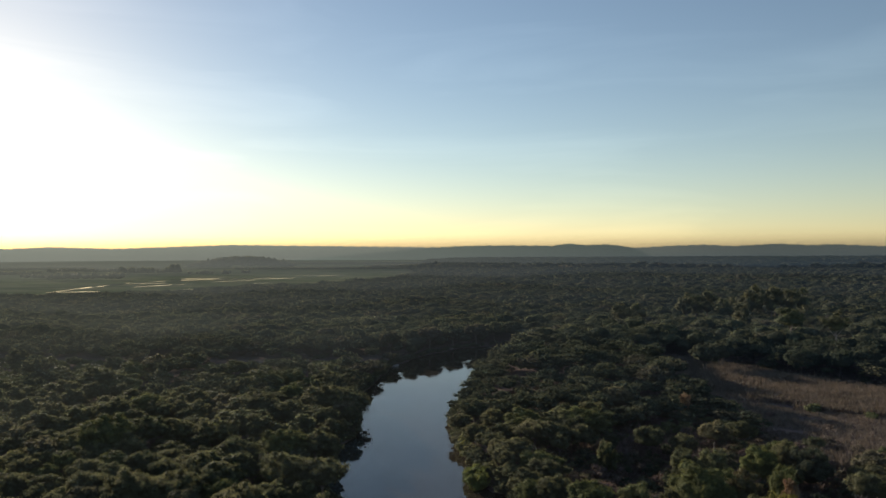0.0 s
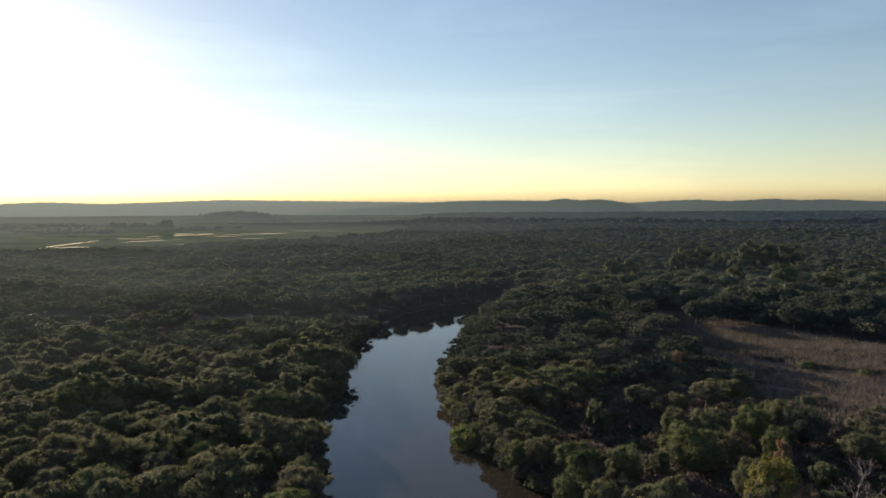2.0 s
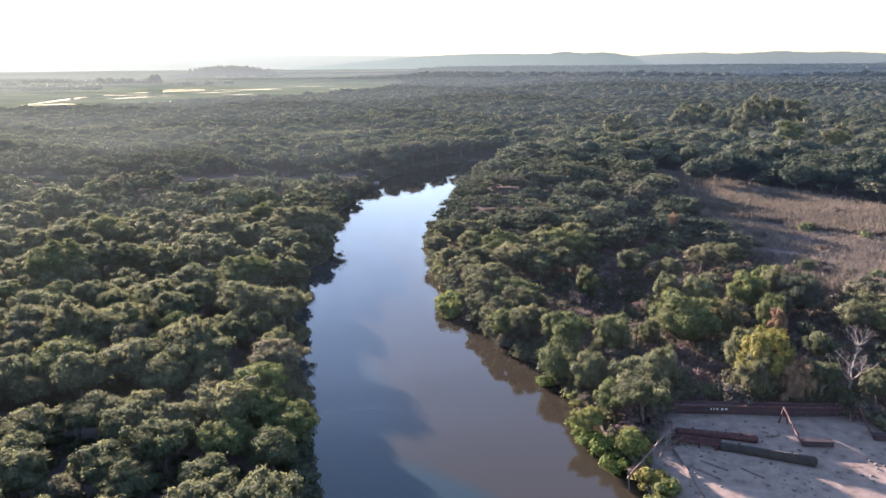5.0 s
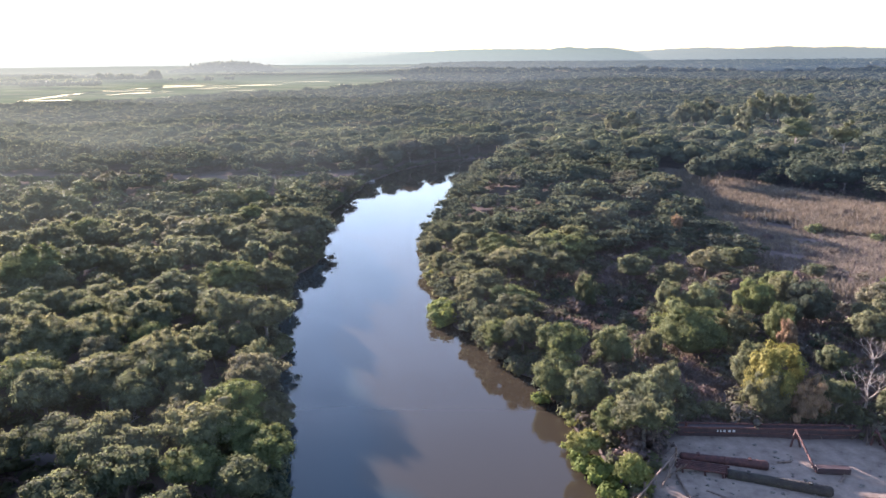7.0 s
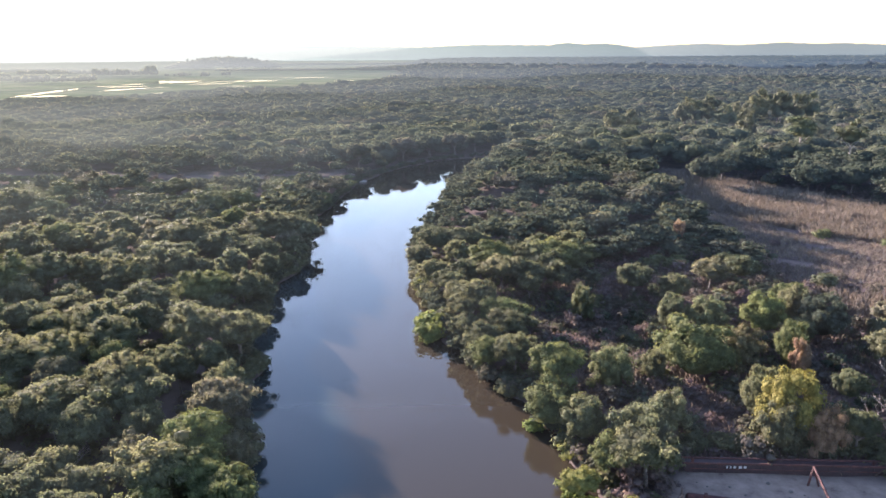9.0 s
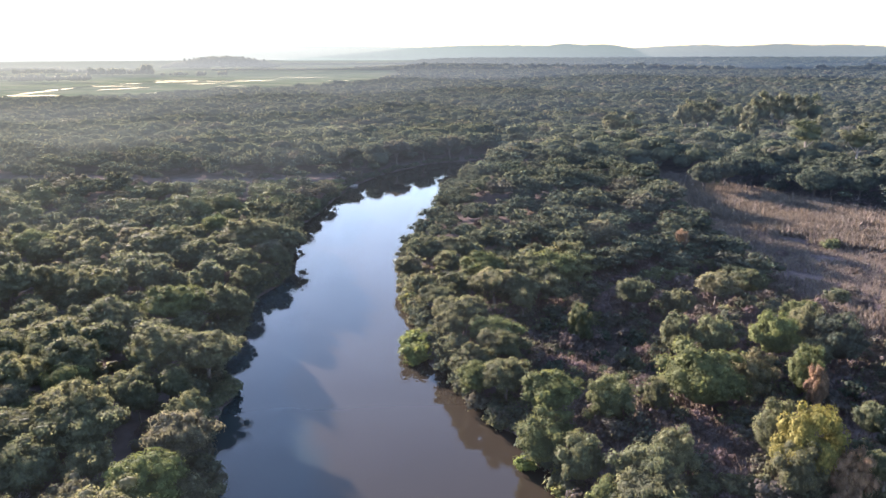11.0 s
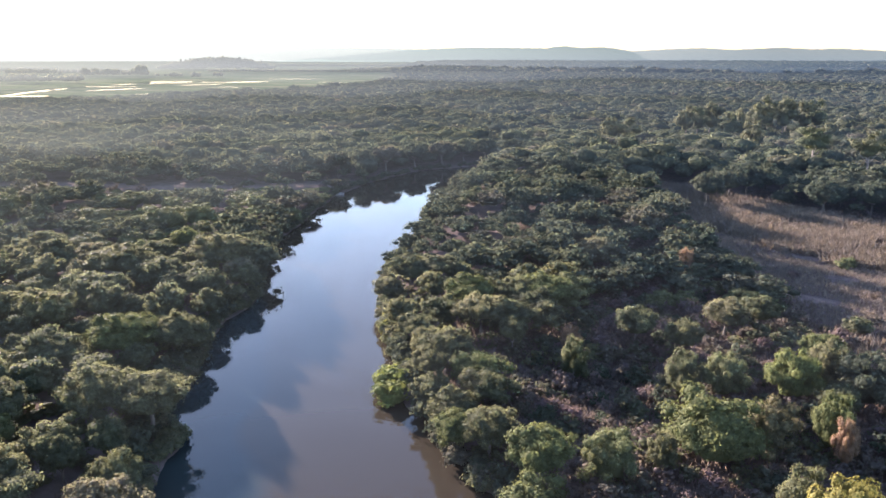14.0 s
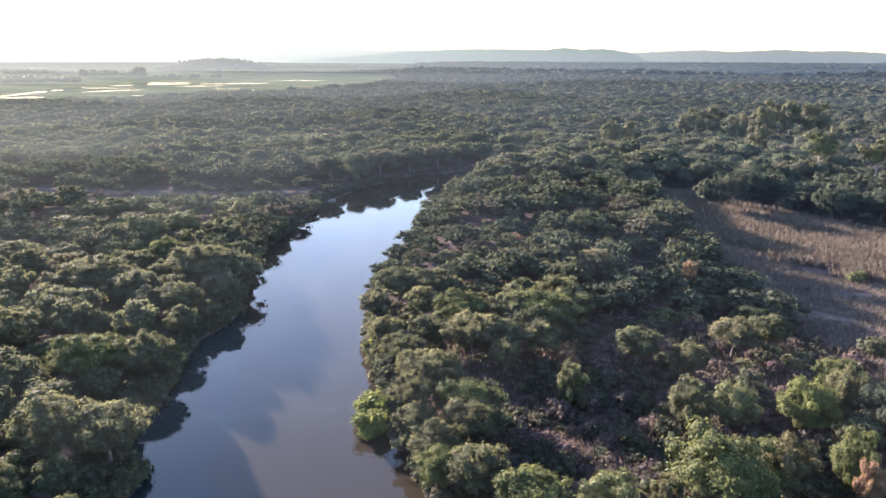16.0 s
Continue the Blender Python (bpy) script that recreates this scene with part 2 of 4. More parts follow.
def trunk_mesh(seed, tall, spread):
    """A tapered trunk that forks into limbs, of the tree's own proportions (crown radius one)."""
    rnd = random.Random(seed)
    bm = bmesh.new()
    fork = (rnd.uniform(-0.06, 0.06), rnd.uniform(-0.06, 0.06), tall * 0.55)
    limb(bm, (0, 0, -0.05), fork, 0.075, 0.05, 8)
    for k in range(5):
        w = k * 1.2566 + rnd.uniform(-0.4, 0.4)
        mid = (fork[0] + math.cos(w) * spread * 0.4, fork[1] + math.sin(w) * spread * 0.4, tall * rnd.uniform(0.75, 0.9))
        end = (math.cos(w) * spread * 0.75, math.sin(w) * spread * 0.75, tall * rnd.uniform(0.98, 1.12))
        limb(bm, fork, mid, 0.04, 0.026)
        limb(bm, mid, end, 0.026, 0.008)
    me = bpy.data.meshes.new("trunk")
    bm.to_mesh(me)
    bm.free()
    me.materials.append(BARK)
    return me


# ---- plan: river, meadow, sand, fields ----
# Waterlines of the two banks: y, and x of the west and the east bank.
BANKS = np.array([(-200, 24, 56), (-60, 3, 37), (20, -12, 22), (50, -19.5, 10.5), (60, -23.2, 7.6), (66, -26.4, 5.6), (72, -29.4, 3.8), (78, -32.6, 0.2),
                  (84, -35.4, -1.2), (88, -38.1, -4.0), (92, -41.0, -7.4), (96, -42.9, -8.6), (100, -43.7, -14.6), (104, -45.0, -17.2), (107, -48.0, -18.6),
                  (110, -49.9, -20.4), (113, -48.8, -23.0), (117, -50.0, -24.2), (122, -52.2, -26.6), (127, -53.6, -29.4), (132, -54.0, -31.0),
                  (138, -53.8, -32.8), (144, -56.0, -34.6), (152, -59.0, -37.0), (162, -62.6, -39.2), (182, -68.6, -40.2), (200, -70.6, -42.2)], float)
# Centre line of the river: x, y, half width.
slope = np.gradient((BANKS[:, 1] + BANKS[:, 2]) / 2, BANKS[:, 0])
RIVER = np.concatenate([np.stack([(BANKS[:, 1] + BANKS[:, 2]) / 2, BANKS[:, 0], (BANKS[:, 2] - BANKS[:, 1]) / 2 / np.hypot(1, slope)], 1),
                        np.array([(-59, 226, 15.7), (-58, 248, 14.5), (-53, 268, 13), (-47, 279, 9), (-38, 285, 6)], float)])

# A pale mud flat that reaches the river from the west.
CHANNEL = np.array([(-190, 212, 2), (-158, 217, 2.2), (-118, 222, 2.8), (-95, 229, 3), (-72, 238, 4)], float)


def wobble(x, y):
    return 0.7 * np.sin(x * 0.55 + y * 0.31) + 0.5 * np.sin(y * 0.83 - x * 0.2) + 0.3 * np.sin(x * 1.7 + 2 * y)


def river_gap(x, y):
    """Metres from the waterline, negative on the water."""
    x, y = np.asarray(x, float), np.asarray(y, float)
    best = np.full(x.shape, 1e9)
    for (ax, ay, aw), (bx, by, bw) in zip(RIVER[:-1], RIVER[1:]):
        dx, dy = bx - ax, by - ay
        t = np.clip(((x - ax) * dx + (y - ay) * dy) / (dx * dx + dy * dy), 0, 1)
        best = np.minimum(best, np.hypot(x - ax - t * dx, y - ay - t * dy) - (aw + t * (bw - aw)))
    return best + 0.45 * wobble(x, y)


def flat_in(x, y):
    """Metres inside the mud flat."""
    mid, half = (np.interp(x, CHANNEL[:, 0], CHANNEL[:, k]) for k in (1, 2))
    return np.minimum(half - np.abs(y - mid), -76 - x) + 0.8 * wobble(x * 0.6, y * 0.6)


def meadow_in(x, y):
    """Metres inside the dry meadow."""
    left = np.interp(y, [112, 118, 131, 154, 190, 215, 240, 258, 266], [60, 42, 31, 24, 18, 13.5, 9, 8, 40])
    return np.minimum(np.minimum(x - left, 125 - x), np.minimum(y - 112, (274 - x - y) * 0.7)) + 1.2 * wobble(x * 0.5, y * 0.5)


def sand_in(x, y):
    return np.minimum(np.minimum(x - np.interp(y, [40, 66, 76, 82], [14, 5, 5, 7]), 60 - x), np.minimum(y - 30, np.interp(x, [5, 22, 30, 60], [83.5, 85.5, 83, 80]) - y)) + 0.3 * wobble(x, y)


def field_in(x, y):
    """Metres inside the open fields, behind the forest."""
    edge = np.interp(y, [250, 484, 553, 680, 748, 985, 1200, 1508, 2000, 3000], [-900, -470, -385, -365, -310, -290, -345, -440, -560, -800])
    return edge - x + 8 * wobble(x * 0.05, y * 0.05)


# ---- ground: one sheet to the horizon ----
def ground_height(x, y):
    g = river_gap(x, y)
    z = np.clip(g * 0.45, -1.8, 1.1)
    z = z + np.clip((g - 3) / 20, 0, 1) * 0.25 * wobble(x * 0.3, y * 0.3)
    return z


def spaced(near, far, step, growth=1.16):
    out, s = [near], step
    while abs(out[-1]) < abs(far):
        out.append(out[-1] + math.copysign(s, far))
        s *= growth
    return out


xs = np.array(sorted(spaced(-190, -4950, 2.5)[1:] + list(np.arange(-190, 75, 1.6)) + spaced(75, 4950, 2.5)))
ys = np.array(sorted(spaced(20, -4950, 2.5)[1:] + list(np.arange(20, 310, 1.6)) + spaced(310, 4950, 2.5)))
gx, gy = np.meshgrid(xs, ys)
far_cut = np.hypot(gx, gy)
shrink = np.minimum(1, 4950 / np.maximum(far_cut, 1))
gx, gy = gx * shrink, gy * shrink
gz = ground_height(gx, gy)
nx, ny = len(xs), len(ys)
i = (np.arange(ny - 1)[:, None] * nx + np.arange(nx - 1)).ravel()
gt = np.concatenate([np.stack([i, i + 1, i + nx + 1], 1), np.stack([i, i + nx + 1, i + nx], 1)])
me = tri_mesh("ground", np.stack([gx, gy, gz], -1).reshape(-1, 3), gt, GROUND)
zones = np.ones((ny * nx, 4), np.float32)
for k, inside in enumerate((meadow_in, field_in, lambda x, y: np.maximum(sand_in(x, y), np.minimum(flat_in(x, y), -0.12)))):
    zones[:, k] = np.clip(inside(gx, gy).ravel() / (1.5, 10, 0.6)[k] + 0.5, 0, 1)
me.attributes.new("zone", "FLOAT_COLOR", "POINT").data.foreach_set("color", zones.ravel())
tagged(new("ground", me), "brown scrubby ground with dry meadow and pale sand", "ground", kind="structure")

# ---- river water ----
wx, wy = np.meshgrid(np.arange(-95, 80, 2.5), np.arange(-200, 312, 2.5))
wv = np.stack([wx, wy, 0 * wx], -1).reshape(-1, 3)
wi = (np.arange(wx.shape[0] - 1)[:, None] * wx.shape[1] + np.arange(wx.shape[1] - 1)).ravel()
wq = np.stack([wi, wi + 1, wi + wx.shape[1] + 1, wi + wx.shape[1]], 1)
wq = wq[(river_gap(wv[:, 0], wv[:, 1])[wq] < 1.5).any(1)]
used = np.unique(wq)
lookup = np.zeros(len(wv), int)
lookup[used] = np.arange(len(used))
wq = lookup[wq]
tagged(new("water", tri_mesh("water", wv[used], np.concatenate([wq[:, :3], wq[:, [0, 2, 3]]]), WATER)),
       "calm silty brown river water, shade-blue painted along the west bank", "river", kind="structure")

# ---- trees ----
KINDS = []
for k in range(7):
    tall = 0.84 + 0.1 * (k % 3)
    v, f = crown(100 + k, height=0.52 + 0.05 * (k % 4), clumps=38 + 4 * k, leaves=7000, size=0.03, lift=tall)
    KINDS.append((tri_mesh("crown", v, f, LEAF), trunk_mesh(k, tall, 0.7), tall))
v, f = crown(190, height=0.64, clumps=64, leaves=12000, size=0.024, lift=0.78)
KINDS.append((tri_mesh("crown", v, f, LEAF), trunk_mesh(9, 0.78, 0.7), 0.78))
for k in range(2):
    v, f = crown(195 + k, height=0.78, clumps=50, leaves=9000, size=0.028, lift=0.52)
    KINDS.append((tri_mesh("crown", v, f, LEAF), trunk_mesh(20 + k, 0.52, 0.7), 0.52))
top = [max(v.co.z for v in m.vertices) for m, _, _ in KINDS]

rng = np.random.default_rng(7)
TREES, DYED = [], {}


def tree(x, y, radius, height=None, kind=None, leaf=None, label="", group="riverside forest trees", name="tree"):
    """A broadleaf tree: crown radius and full height in metres."""
    kind = (7 if radius > 4.3 else int(rng.integers(7))) if kind is None else kind
    me, wood, tall = KINDS[kind]
    if leaf is not None:
        if (kind, leaf.name) not in DYED:
            DYED[kind, leaf.name] = me.copy()
            DYED[kind, leaf.name].materials[0] = leaf
        me = DYED[kind, leaf.name]
    z = float(ground_height(np.array(x), np.array(y)))
    up = (height or (0.75 * radius + 3.2) * rng.uniform(0.9, 1.1)) / top[kind]
    root = new(name)
    for what, data in (("crown", me), ("trunk", wood)):
        new(what, data).parent = root
    root.matrix_world = Matrix.LocRotScale((x, y, max(z, 0.1)), Euler((0, 0, rng.uniform(0, 6.28))), (radius, radius, up))
    TREES.append((x, y, radius))
    return tagged(root, label or "dark green broadleaf tree with a rounded crown", "tree", group)


def forest_ok(x, y, reach=1.0):
    return (river_gap(x, y) > reach) & (meadow_in(x, y) < -1) & (sand_in(x, y) < -1.5) & (field_in(x, y) < 0) & (flat_in(x, y) < -1) & ~((np.abs(x - 0.255 * y) < 150) & (y > 1900) & (y < 2500))


def jittered(x0, x1, y0, y1, step, seed):
    r = np.random.default_rng(seed)
    x, y = np.meshgrid(np.arange(x0, x1, step, float), np.arange(y0, y1, step, float))
    x[1::2] += step / 2
    return (x + r.uniform(-0.36, 0.36, x.shape) * step).ravel(), (y + r.uniform(-0.36, 0.36, y.shape) * step).ravel()

def tall_tree(x, y, radius, height, bare=False):
    """A slender tree: a bare pale trunk under loose leaf clumps, which stand high over it if it is bare."""
    seed = int(x * 10) % 997
    z = float(ground_height(np.array(x), np.array(y)))
    root = new("tall_tree")
    rnd = random.Random(seed)
    bm = bmesh.new()
    limb(bm, (0, 0, -0.3), (0.2, 0.1, height * 0.5), 0.42 if bare else 0.32, 0.24, 8)
    limb(bm, (0.2, 0.1, height * 0.5), (0, 0.1, height * 0.9), 0.2, 0.07)
    for k in range(6):
        w, h0 = k * 1.1 + rnd.random(), height * rnd.uniform(0.45, 0.7)
        limb(bm, (0.15, 0.1, h0), (math.cos(w) * radius * 0.75, math.sin(w) * radius * 0.75, h0 + height * 0.2), 0.12, 0.03)
    part("trunk", bm, BARE_BARK if bare else BARK, root)
    v, f = crown(500 + seed, height=1.0, clumps=10, leaves=2000, size=0.062, spread=0.85)
    v = v * np.array([radius, radius, height * (0.24 if bare else 0.4)]) + np.array([0, 0, height * (0.74 if bare else 0.6)])
    v[:, :2] *= (1.12 - 0.3 * np.clip(v[:, 2:] / height - 0.3, 0, 1)) * (1 + 0.16 * np.sin(v[:, 2:] * 1.3 + seed))
    new("crown", tri_mesh("crown", v, f, LEAF_TALL)).parent = root
    root.matrix_world = Matrix.LocRotScale((x, y, z), None, (1, 1, 1))
    TREES.append((x, y, radius))
    return tagged(root, "tall slender tree with pale trunk and thin crown", "tree", "tall trees behind the meadow")


def bare_tree(x, y, height):
    """A leafless tree: a short trunk, and boughs that fork four times."""
    rnd = random.Random(int(x * 7))

    def fork(bm, a, way, length, thick, left):
        e = a + way * length
        limb(bm, a, e, thick, thick * 0.62, 5)
        for _ in range(2 if left else 0):
            w = (way + Vector((rnd.uniform(-0.8, 0.8), rnd.uniform(-0.8, 0.8), rnd.uniform(-0.15, 0.5)))).normalized()
            fork(bm, e, w, length * rnd.uniform(0.62, 0.85), thick * 0.58, left - 1)

    root = new("bare_tree")
    crotch = Vector((0.03 * height, 0, height * 0.3))
    bm = bmesh.new()
    limb(bm, (0, 0, -0.3), crotch, 0.19, 0.12, 7)
    part("trunk", bm, BARE_BARK, root)
    for k in range(5):
        w = k * 1.2566 + rnd.uniform(-0.4, 0.4)
        bm = bmesh.new()
        fork(bm, crotch, Vector((math.cos(w) * 0.75, math.sin(w) * 0.75, rnd.uniform(0.5, 1.1))).normalized(), height * 0.24, 0.1, 4)
        part("bough", bm, BARE_BARK, root)
    root.matrix_world = pose(x, y, max(0.2, float(ground_height(np.array(x), np.array(y)))))
    TREES.append((x, y, 1.5))
    return tagged(root, "leafless pale grey tree with forked branches", "tree", "bare trees")


BUSH = [crown(600 + k, height=0.8, clumps=9, leaves=420, size=0.115, lift=0.35) for k in range(4)]
BUSH_MESH = {}


def bush(x, y, radius, leaf, label="low green bush hanging over the river bank", group="bank bushes"):
    k = int(rng.integers(4))
    if (k, leaf.name) not in BUSH_MESH:
        BUSH_MESH[k, leaf.name] = tri_mesh("bush", *BUSH[k], leaf)
    ob = new("bush", BUSH_MESH[k, leaf.name])
    z = max(-0.1, float(ground_height(np.array(x), np.array(y))))
    ob.matrix_world = Matrix.LocRotScale((x, y, z), Euler((0, 0, rng.uniform(0, 6.28))), (radius, radius, radius * rng.uniform(0.8, 1.2)))
    return tagged(ob, label, "bush", group)


# trees of the west bank, upstream: x, y, crown radius
LEFT_A = [(-130.6, 157.9, 5.3), (-102.3, 126.8, 4), (-99.7, 134.2, 3.3), (-99.7, 148.3, 3), (-77.1, 138.8, 4.7),
        (-108.4, 185.6, 3.7), (-133.1, 185.5, 4.6), (-77, 156.8, 2.5), (-64.4, 147.4, 5.1), (-67.9, 135.3, 4.2),
        (-59.3, 132.8, 3.6), (-71.5, 125.7, 3.7), (-88.8, 107.7, 4.9), (-85.6, 113.8, 4.2),
        (-52.3, 114.4, 3.1), (-62.2, 105.3, 3.5), (-65.1, 98.7, 3.4), (-77.9, 95.2, 3.2), (-73.1, 96, 2.8), 
        (-43.8, 97.5, 3.4), (-57.3, 92.5, 3.3)]
# trees of the west bank, downstream: x, y, crown radius
LEFT_B = [(-60.4, 85.8, 3.8), (-54.4, 88.1, 2.4), (-47.3, 88, 2.4), (-44.9, 86.5, 1.7), (-45.3, 79.1, 3.4),
        (-36.5, 80.2, 3), (-59.4, 74.5, 3.3), (-51.9, 75.8, 3.9), (-45.8, 72.9, 2.6), (-32, 74.4, 1.7),
        (-34.7, 67.2, 3.1), (-28.3, 66.5, 2.5), (-39.2, 64.4, 2.2), (-54.9, 70.9, 2.9), (-48, 64.5, 2.8), (-43.8, 66.6, 2.1),
        (-32.7, 62.1, 2.4), (-37.6, 59.9, 2.6), (-27.8, 61.6, 2.3)]
# trees of the east bank: x, y, crown radius
RIGHT_A = [(-31.4, 148.5, 3.3), (-27.1, 149.4, 3.3), (-19.6, 137.5, 3.5), (-27.2, 128.9, 2.3), (-16.3, 129.6, 3.2), (-12.3, 130.2, 2.8),
        (-2.4, 161.4, 3.4), (-9, 139.8, 3.5), (-12.8, 138.6, 3), (-18.2, 117.2, 3.0), (3.4, 130.6, 2.7), (-21.2, 119.4, 2.1), (-13.6, 112.9, 2.9),
        (-12.0, 108.9, 2.7), (-14.8, 104.8, 2.4), (-17.6, 108.6, 2.2), (-10.2, 100.2, 2.5), (-13.6, 101.2, 2.2), (-19.0, 113.0, 2.0), (-11.4, 124.6, 1.7), (-23.6, 124.0, 2.4)]
# trees round the meadow: x, y, crown radius
RIGHT_B = [(9.2, 128.1, 2.2), (24.5, 127.5, 2.1), (14.9, 136.2, 2.8), (19.9, 140.4, 2.6), (23.1, 113.7, 1.9), (31.4, 109.5, 2.3), (34.6, 110.0, 2.2),
        (32.7, 116, 1.7), (37.1, 114.9, 1.8), (22.9, 88.9, 1.7), (28.2, 88.4, 1.8)]
# dark broad trees behind the meadow: x, y, crown radius
MEADOW_EDGE = [(22.6, 231.5, 4.6), (28.4, 238.0, 4.4), (33.6, 244.5, 5.0), (39.2, 249.5, 5.2), (44.2, 255.2, 4.8), (48.6, 228.0, 4.8), (54.0, 233.5, 5.2),
               (58.6, 226.8, 4.6), (61.5, 238.5, 5.0), (66.5, 229, 4.5), (51.5, 246.0, 5.0)]
# pale bushy trees and willows: x, y, crown radius
PALE = [(-3, 205, 3.2), (-39.6, 85.6, 1.9), (-36.4, 75.6, 2.4), (4.8, 164.5, 2.3), (7.4, 147.4, 2.3), (10.9, 147.9, 2.2), (-6.6, 143.6, 4.2),
        (19.2, 150.7, 2.7), (15.6, 156.0, 2.0), (23.0, 149.0, 1.8), (32.6, 142.5, 1.9), (-22, 113.4, 1.6),
        (-121.5, 156.2, 4.6), (-106.7, 171.6, 4.2), (-91.5, 171.9, 4.8), (-70.7, 188.6, 2.9), (-84.7, 129, 3.1),
        (-87.4, 124.6, 3.1), (-94.3, 152.6, 3.7), (-135.2, 177, 4.4), (-87.8, 179, 4.2)]
# tall slender trees behind the meadow: x, y, crown radius, height
TALL = [(52.6, 262.5, 4.6, 17.5), (63.5, 251.0, 4.0, 17.0), (42.5, 296.0, 3.6, 15.5), (26.4, 356.0, 3.6, 17.0), (31.4, 362.0, 3.8, 16.0), (36.6, 366.0, 4.0, 17.0), (41.5, 344.0, 3.8, 14.5),
        (46.0, 352.0, 3.6, 15.0), (56.5, 372.0, 4.4, 17.0), (62.5, 386.0, 4.6, 19.0), (67.6, 380.0, 4.2, 17.5), (71.6, 394.0, 4.6, 19.5), (77.0, 384.0, 4.4, 18.0),
        (83.0, 390.0, 4.2, 17.0), (-2.4, 318.0, 4.0, 15.0), (3.2, 324.0, 3.6, 13.5), (66.0, 300.0, 3.8, 15.0)]
for k, (x, y, rad) in enumerate(LEFT_A + LEFT_B + RIGHT_A + RIGHT_B):
    if k % 5 == 2:
        tree(x, y, rad * 1.16, leaf=LEAF_MID, label="fresh green broadleaf tree with a rounded crown")
    else:
        tree(x, y, rad * 1.16)
for x, y, rad in PALE:
    tree(x, y, rad * 1.05, rad * 1.3, kind=8 + int(rad * 10) % 2, leaf=LEAF_PALE, label="pale yellow-green bushy tree among darker trees", group="pale bushy trees")
for x, y, rad in MEADOW_EDGE:
    tree(x, y, rad, 9.2, leaf=LEAF_DARKENED, label="broad dark tree standing behind the dry meadow", group="trees behind the meadow")
# single trees of the west bank: x, y, crown radius, height, leaves
for x, y, rad, high, leaf, label in (
        (-56.9, 111.2, 4.6, 6.9, LEAF_MID, "broad fresh green tree above the west bank"),
        (-49.0, 96.8, 4.2, 7.1, LEAF, "broad dark tree with lit crown above the river"),
        (-35.0, 73.2, 3.5, 6.2, LEAF_BRIGHT_TREE, "bright green tree above the west bank"),
        (-31.6, 68.2, 2.6, 5.4, LEAF_MID, "fresh green tree above the west bank"),
        (-38.7, 85.6, 2.0, 6.0, LEAF_PALE, "pale yellow-green tree above the west bank"),
        (-62.0, 95.6, 3.9, 6.5, LEAF, "broad dark tree with lit crown in the forest"),
        (-65.6, 83.4, 4.2, 7.4, LEAF, "broad dark tree with lit crown in the forest"),
        (-48.0, 81.2, 3.6, 7.6, LEAF, "tall dark tree with lit crown in the forest"),
        (-60.7, 104.6, 3.6, 5.8, LEAF, "broad dark tree with lit crown in the forest"),
        (-51.6, 115.4, 3.0, 6.2, LEAF, "dark tree above the west bank")):
    tree(x, y, rad, high, kind=7 if rad > 2.8 else None, leaf=leaf, label=label, group="west bank trees")
# single trees over the scrub: x, y, crown radius, height, leaves
for x, y, rad, high, leaf, label in (
        (10.4, 104.0, 4.8, 7.1, LEAF_MID, "large round green tree standing over the scrub"),
        (15.2, 106.8, 2.6, 5.6, LEAF_RUST_GREEN, "dull olive tree beside a large green tree"),
        (-4.9, 90.2, 3.2, 5.5, LEAF_MID, "fresh green broadleaf tree over the river bank"),
        (-1.6, 86.4, 2.3, 5.3, LEAF_PALE, "pale green bushy tree beside the river"),
        (3.4, 83.6, 3.0, 6.2, LEAF, "dark round tree beside the sand yard"),
        (6.1, 88.6, 2.2, 5.4, LEAF_PALE, "small round pale tree over brown scrub"),
        (0.7, 98.3, 2.6, 5.6, LEAF_PALE, "spreading grey-green tree over brown scrub"),
        (5.4, 101.0, 1.5, 4.6, LEAF, "small dark tree over brown scrub"),
        (-3.4, 118.3, 1.7, 6.2, LEAF, "small umbrella-shaped tree over brown scrub"),
        (8.5, 117.4, 2.3, 6.0, LEAF, "spreading green tree over brown scrub"),
        (12.6, 117.8, 2.7, 5.7, LEAF_PALE, "spreading grey-green tree over brown scrub"),
        (19.7, 118.6, 3.1, 6.5, LEAF_BRIGHT_TREE, "bright green bushy tree over the scrub"),
        (26.8, 118.8, 3.5, 6.6, LEAF_DARKENED, "dark green broadleaf tree beside the meadow"),
        (23.4, 121.6, 2.4, 6.6, LEAF, "dark green broadleaf tree beside the meadow"),
        (21.0, 108.0, 2.2, 6.0, LEAF_MID, "fresh green tree over the scrub"),
        (15.4, 93.8, 2.2, 6.2, LEAF, "dark green tree beside a yellow tree"),
        (16.2, 88.2, 2.3, 5.8, LEAF, "dark green tree in front of a yellow tree"),
        (17.3, 90.0, 3.1, 8.4, LEAF_YELLOW, "yellow autumn tree beside dark bushes"),
        (20.0, 87.9, 1.8, 5.6, LEAF_RUST, "rust-brown dry tree beside the old barge"),
        (21.6, 105.4, 1.2, 5.4, LEAF_RUST, "small rust-brown dry tree"),
        (-4.4, 127.5, 1.5, 4.0, LEAF_RUST, "small rust-brown dry tree"),
        (11.8, 161.8, 1.5, 6.4, LEAF_RUST, "small rust-brown dry tree")):
    tree(x, y, rad, high, kind=8 + int(rad * 10) % 2, leaf=leaf, label=label, group="single trees")

